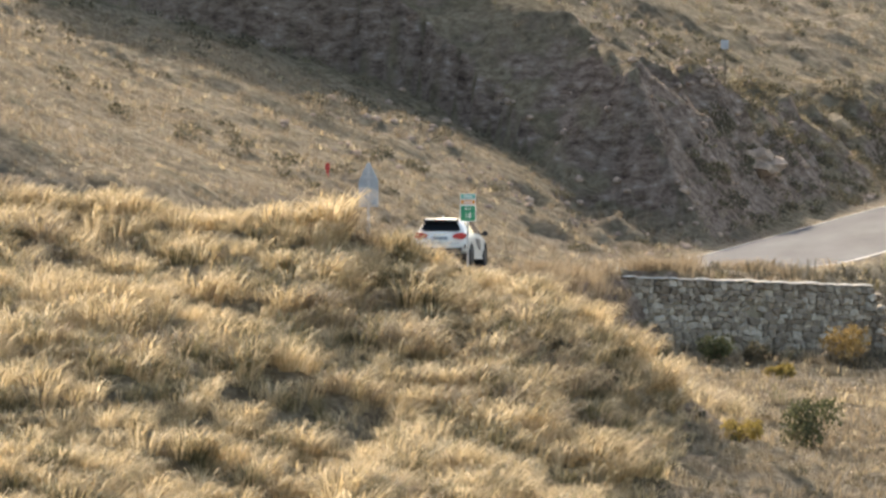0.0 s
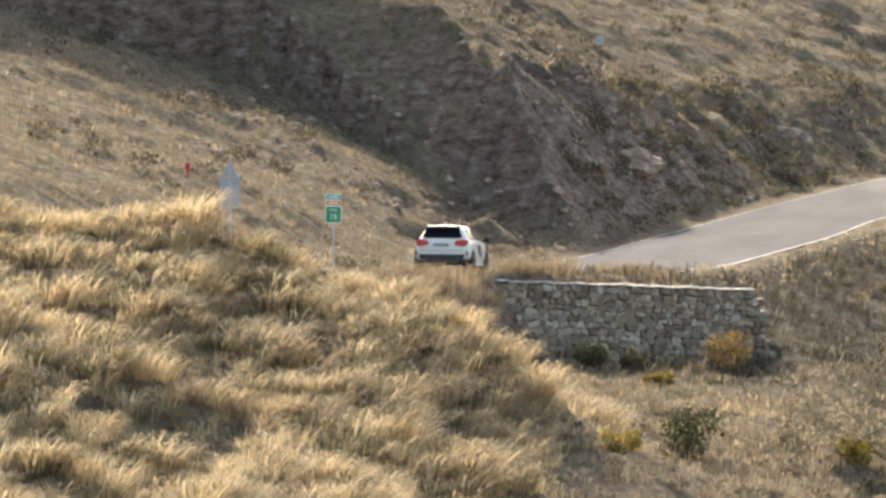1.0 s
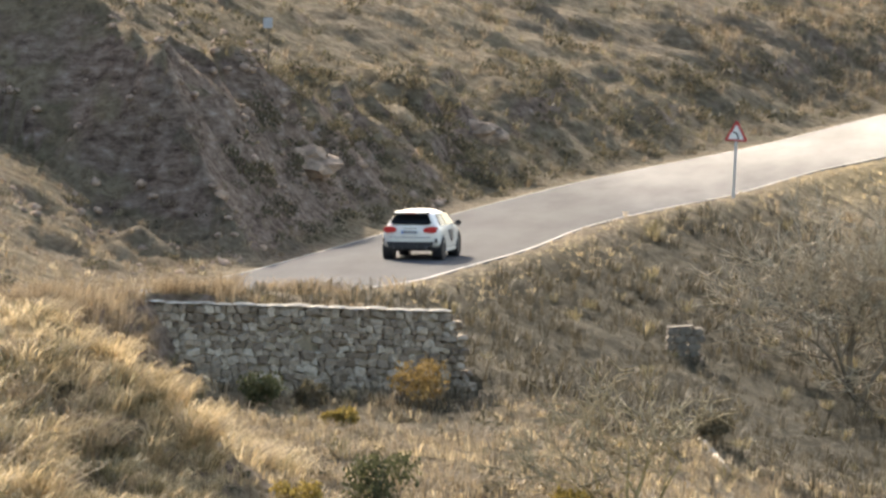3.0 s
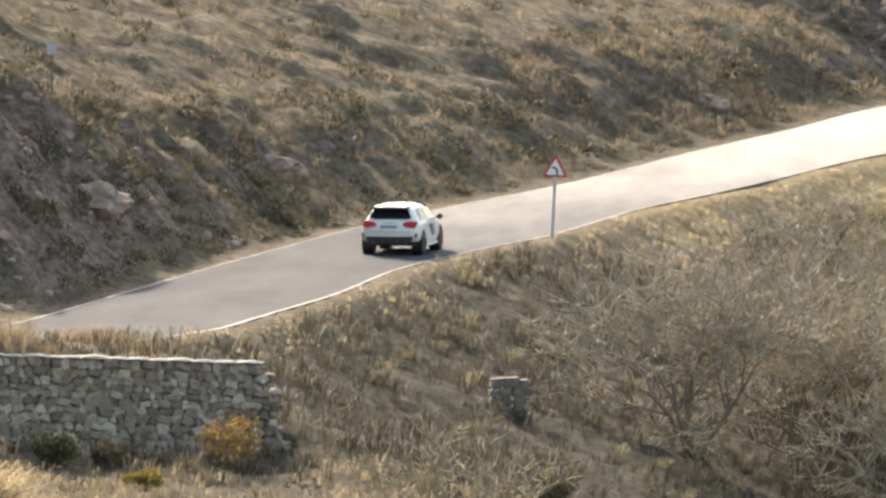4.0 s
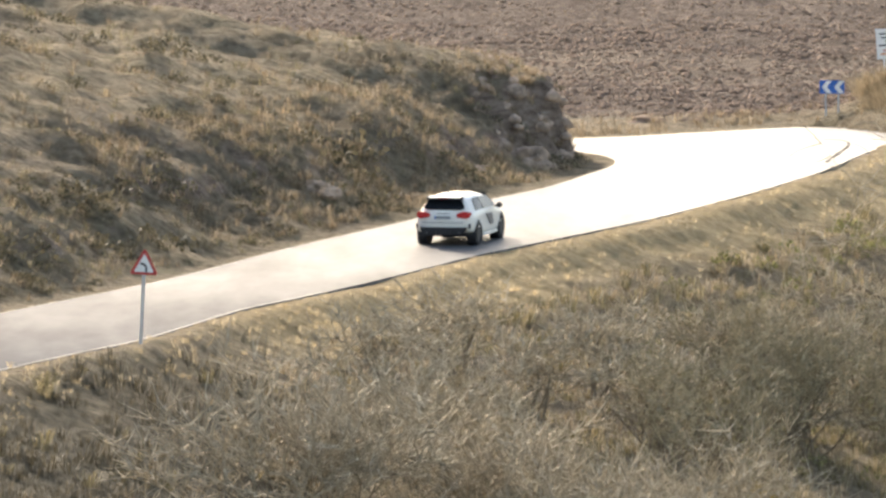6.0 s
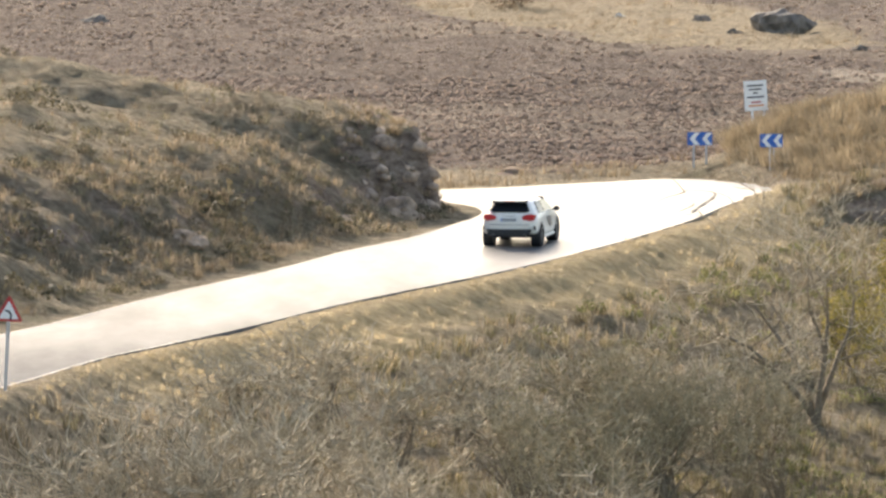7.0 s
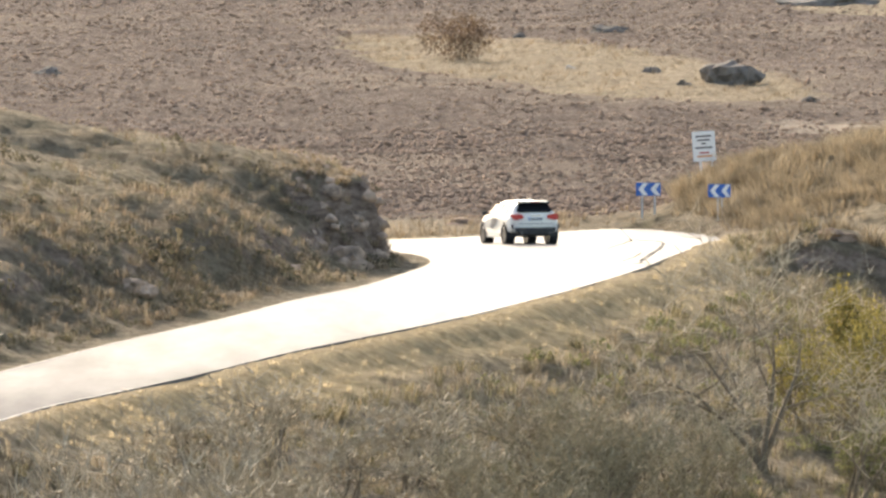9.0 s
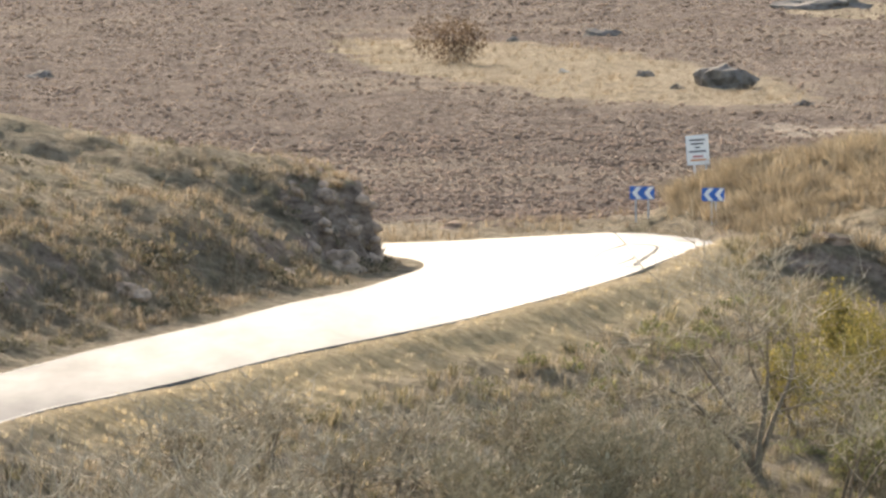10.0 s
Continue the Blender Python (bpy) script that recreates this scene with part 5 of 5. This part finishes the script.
    shrubs = sow(1500, -46, 22, 226, 470, 81, (0.25, 0.6), 0.2, lambda x, y, l, r, dl, dr: r & (dr > 2.5))
    scatter("bank_scrub", domes, shrubs, SCRUB, "low dark scrub on the bank below the road", "scrub")


def limbs(rng, start, way, length, radius, depth, out, split=3, droop=0.0):
    """Grow one limb as short straight pieces and branch from it: rows of start, end and two radii."""
    p, d = Vector(start), Vector(way).normalized()
    pieces = 4 if depth else 3
    for i in range(pieces):
        d = (d + Vector((rng.gauss(0, 0.20), rng.gauss(0, 0.20), rng.gauss(0.03 - droop, 0.14)))).normalized()
        q = p + d * length / pieces
        r0, r1 = radius * (1 - 0.75 * i / pieces), radius * (1 - 0.75 * (i + 1) / pieces)
        out.append((p.copy(), q.copy(), r0, r1, depth))
        p = q
        if depth and i > 0:
            for _ in range(split if i == pieces - 1 else max(1, split - 1)):
                side = (d * 0.55 + Vector((rng.gauss(0, 1), rng.gauss(0, 1), rng.gauss(0.25, 0.6))).normalized() * 0.75)
                limbs(rng, p, side, length * rng.uniform(0.5, 0.75), max(r1 * 0.62, 0.016), depth - 1, out, split, droop)


def tubes(pieces, sides):
    v, f = [], []
    for p, q, r0, r1, _ in pieces:
        d = (q - p).normalized()
        a = d.orthogonal().normalized()
        b = d.cross(a)
        k = len(v)
        for c, r in ((p, r0), (q, r1)):
            for i in range(sides):
                t = 2 * math.pi * i / sides
                v.append(c + (a * math.cos(t) + b * math.sin(t)) * r)
        for i in range(sides):
            j = (i + 1) % sides
            f.append((k + i, k + j, k + sides + j, k + sides + i))
    return v, f


def build_bare_tree(at, height, seed, stems, label, split=3, group="", limb=None, stout=1.0, wide=0.55, twig=None):
    rng = random.Random(seed)
    ob = thing("bare_tree", at, label, "tree", group)
    thick, thin = [], []
    for s in range(stems):
        way = (rng.uniform(-wide, wide), rng.uniform(-0.7 * wide, 0.7 * wide), 1.0) if stems > 1 else (0.12, 0, 1)
        out = []
        limbs(rng, (rng.uniform(-0.2, 0.2), rng.uniform(-0.2, 0.2), -0.1), way, height * 0.5, 0.028 * stout * height / stems ** 0.5, 3, out, split)
        out = [(p, q, a * stout, b * stout, d) if d < 2 else (p, q, a, b, d) for p, q, a, b, d in out]
        thick += [o for o in out if o[4] >= 2]
        thin += [o for o in out if o[4] < 2]
    mesh_object("trunk", *tubes(thick, 6), limb or BARK, ob, "forked trunk and limbs")
    mesh_object("crown", *tubes(thin, 3), twig or limb or TWIG, ob, "tangle of bare pale twigs")
    return ob


def build_bush(at, r, h, seed, mat, label, n=900, leaf=0.10):
    rng = random.Random(seed)
    ob = thing("bush", at, label, "bush")
    out = []
    for s in range(6):
        limbs(rng, (0, 0, -0.1), (rng.uniform(-0.8, 0.8), rng.uniform(-0.8, 0.8), 1.0), h * 0.55, 0.03, 1, out, 3)
    mesh_object("woody_base", *tubes(out, 4), BARK, ob, "thin woody branches")
    v, f = [], []
    lobes = [(Vector((rng.uniform(-0.6, 0.6) * r, rng.uniform(-0.6, 0.6) * r, rng.uniform(0.35, 0.8) * h)), rng.uniform(0.32, 0.55)) for _ in range(9)]
    for i in range(n):
        c, k = lobes[i % 9]
        d = Vector((rng.gauss(0, 1), rng.gauss(0, 1), rng.gauss(0, 1))).normalized() * rng.uniform(0.5, 1.05)
        p = c + Vector((d.x * r * k, d.y * r * k, d.z * h * k * 0.75))
        if p.z < 0:
            continue
        q = Euler((rng.uniform(0, 6.3), rng.uniform(0, 6.3), rng.uniform(0, 6.3))).to_matrix()
        s = leaf * rng.uniform(0.6, 1.5)
        b = len(v)
        v += [p + q @ (Vector(e) * s) for e in ((-0.5, 0, 0), (0, -0.3, 0), (0.7, 0, 0.1), (0, 0.3, 0))]
        f.append((b, b + 1, b + 2, b + 3))
    mesh_object("crown", v, f, mat, ob, smooth_shade=False)
    return ob


def build_rock(at, size, seed, mat, label):
    rng = random.Random(seed)
    bm = bmesh.new()
    bmesh.ops.create_icosphere(bm, subdivisions=3, radius=1.0)
    off = Vector((rng.uniform(0, 50), rng.uniform(0, 50), rng.uniform(0, 50)))
    for v in bm.verts:
        k = 1 + 0.55 * noise.noise(v.co * 1.3 + off) + 0.25 * noise.noise(v.co * 3.5 + off)
        v.co = Vector((v.co.x * size[0] * k, v.co.y * size[1] * k, v.co.z * size[2] * k))
    ob = part("rock", bm, mat)
    ob.matrix_basis = pose(*at)
    return tagged(ob, label, "rock")


build_bush(on_ground(-17.7, 285.4), 1.0, 1.25, 1, LEAF_ORANGE, "rusty orange bush at the foot of the wall")
build_bush(on_ground(-19.6, 281.0), 0.6, 0.55, 2, LEAF_YELLOW, "low yellow-brown bush before the wall")
build_bush(on_ground(-17.1, 258.5), 1.15, 1.6, 3, LEAF_GREEN, "dark green rounded bush on the dry slope", 1500)
build_bush(on_ground(-18.4, 248.8), 0.6, 0.7, 4, LEAF_YELLOW, "small yellow bush on the dry slope")
build_bush(on_ground(-10.4, 289.2), 0.7, 0.95, 5, SCRUB, "dark upright bush on the valley floor")
build_bush(on_ground(-12.6, 262.0), 0.7, 0.8, 6, LEAF_YELLOW, "yellow bush on the valley floor")
build_bush(on_ground(-7.8, 262.0), 0.8, 0.9, 16, LEAF_YELLOW, "yellow bush beside the bare tree")
build_bush(on_ground(3.1, 371.7), 1.1, 1.4, 7, LEAF_YELLOW, "bright yellow bush on the slope", 1300)
build_bush(on_ground(0.35, 594.7, 0.7), 1.9, 2.9, 8, RUSSET, "brown leafless-looking bush on the grassy island", 1900, 0.11)
build_bush(on_ground(12.1, 424.4), 1.3, 3.9, 9, LEAF_LIME, "yellow-green young tree on the bank", 4200, 0.085)
build_bush(on_ground(13.0, 420.0), 2.0, 4.0, 10, LEAF_LIME, "broad yellow-green shrub on the bank", 4200, 0.085)
build_bush(on_ground(10.5, 418.0), 1.4, 3.4, 13, LEAF_LIME, "loose yellow-green shrub on the bank", 2200, 0.085)
build_bush(on_ground(12.6, 412.0), 1.6, 2.6, 14, LEAF_OLIVE, "dense olive-green shrub on the bank", 3600, 0.09)
build_bush(on_ground(-21.6, 282.5), 0.7, 0.9, 11, LEAF_GREEN, "green weedy bush against the wall", 900)
build_bush(on_ground(-20.4, 283.6), 0.55, 0.7, 12, SCRUB, "grey-brown bush against the wall", 700)
build_bare_tree(on_ground(-11.3, 263.5), 4.3, 21, 6, "small bare spreading tree with lichen-yellow limbs", 2, limb=LICHEN, stout=1.7, wide=1.3, twig=DULL_TWIG)
THICKET = [build_bare_tree(on_ground(x, y, 0.1), h, 30 + i, n, "bare multi-stemmed thicket tree on the bank", sp, "bare trees on the bank", stout=(1.35, 1.1, 1.5, 1.1)[i], twig=(None, DULL_TWIG, None, DULL_TWIG)[i])
           for i, (x, y, h, n, sp) in enumerate(((-4.8, 340.5, 5.9, 5, 3), (-1.9, 357.0, 4.2, 6, 2), (-4.7, 384.0, 3.5, 6, 2), (2.2, 366.0, 4.0, 6, 2)))]
for i, (x, y, turned) in enumerate(((-8.0, 334, 40), (-1.6, 345, 130), (1.5, 351, 250), (-5.6, 352, 310), (-1.0, 336, 80))):
    copy_thing(THICKET[0], Matrix.Translation(on_ground(x, y, 0.1)) @ pose(0, 0, 0, 0, 0, turned))
for i, (x, y, turned) in enumerate(((-6.6, 374, 60), (-1.2, 388, 200), (2.6, 394, 20), (-2.8, 378, 280), (5.0, 400, 110), (0.5, 381, 330))):
    copy_thing(THICKET[2], Matrix.Translation(on_ground(x, y, 0.1)) @ pose(0, 0, 0, 0, 0, turned))
_rng = random.Random(77)
for i in range(18):
    y = _rng.uniform(346, 402)
    edge_x = float(np.interp(y, RIGHT[:, 1][:400], RIGHT[:, 0][:400]))
    x = edge_x + _rng.uniform(10.5, 16.5)
    copy_thing(THICKET[1 + 2 * (i % 2)], Matrix.Translation(on_ground(x, y, 0.1)) @ pose(0, 0, 0, 0, 0, _rng.uniform(0, 360)))
build_bare_tree(on_ground(8.94, 409.5), 8.0, 25, 4, "tall bare tree forked from the ground with slender twigs", 2)
build_bare_tree(on_ground(11.5, 406.0), 5.6, 26, 4, "bare forked tree beside the yellow-green shrubs", 2)
build_bare_tree(on_ground(6.3, 404.0), 4.4, 27, 4, "low bare tree with upright twigs on the bank", 2)
# the EARTH entries are low soil mounds made with the rock shape
for i, (x, y, sx, sz, m) in enumerate(((8.3, 584.3, 0.35, 0.4, ROCK), (-16.7, 584.4, 0.6, 0.3, ROCK), (11.4, 575.8, 1.15, 0.95, ROCK), (3.1, 611.3, 0.35, 0.25, ROCK), (9.5, 574.0, 0.35, 0.25, ROCK),
                                     (6.8, 613.6, 0.7, 0.35, ROCK), (10.1, 572.0, 0.25, 0.2, ROCK), (5.0, 588.0, 0.25, 0.2, PALE_ROCK), (14.3, 562.0, 0.35, 0.25, ROCK), (17.0, 640.0, 2.0, 0.5, ROCK),
                                     (0.6, 489.5, 0.8, 0.22, EARTH), (2.2, 491.0, 0.6, 0.18, EARTH), (12.5, 458.5, 0.6, 0.25, EARTH), (14.6, 468.0, 0.7, 0.25, EARTH),
                                     (-24.6, 251.0, 0.5, 0.25, PALE_ROCK), (-20.6, 249.6, 0.45, 0.2, PALE_ROCK), (-22.2, 250.2, 0.4, 0.2, PALE_ROCK), (-18.9, 252.5, 0.4, 0.16, PALE_ROCK))):
    build_rock(on_ground(x, y, 0.05), (sx, sx * 0.8, sz), 60 + i, m, "pale lichen-covered rock in dry grass" if m is PALE_ROCK else "dark rough lump of rock and soil half sunk in the earth")
for i, (x, y, sx, sz) in enumerate(((-3.2, 443.0, 0.8, 0.6), (-4.8, 437.0, 0.6, 0.4), (-9.4, 421.5, 0.6, 0.35), (-21.5, 381.0, 0.9, 0.4), (-25.4, 352.0, 1.1, 0.5))):
    build_rock(on_ground(x, y, 0.3 * sz), (sx, sx * 0.7, sz), 90 + i, CRAG, "grey crag jutting from the cut bank")
def build_log(a, b):
    ob = thing("log", a, "pale weathered log lying in the dry grass", "log")
    d = Vector(b) - Vector(a)
    bm = rod(bmesh.new(), (0, 0, 0.06), d * 0.55 + Vector((0, 0, 0.1)), 0.10, 0.085, 10)
    rod(bm, d * 0.53 + Vector((0, 0, 0.1)), d + Vector((0.05, 0.1, 0.08)), 0.085, 0.06, 10)
    part("log_body", bm, PALE_ROCK, ob, smooth_shade=True)
    return ob


build_log(on_ground(-10.7, 289.5), on_ground(-9.8, 284.5))
build_wall()
plant_everything()


# ---- what moves ----
def motions():
    rows, spin = car_rows()
    walk(car, rows)
    for w in wheels:
        at = w.matrix_basis.translation.copy()
        walk(w, [(t, pose(at.x, at.y, at.z, -a, 0, 0)) for t, a in spin])


motions()
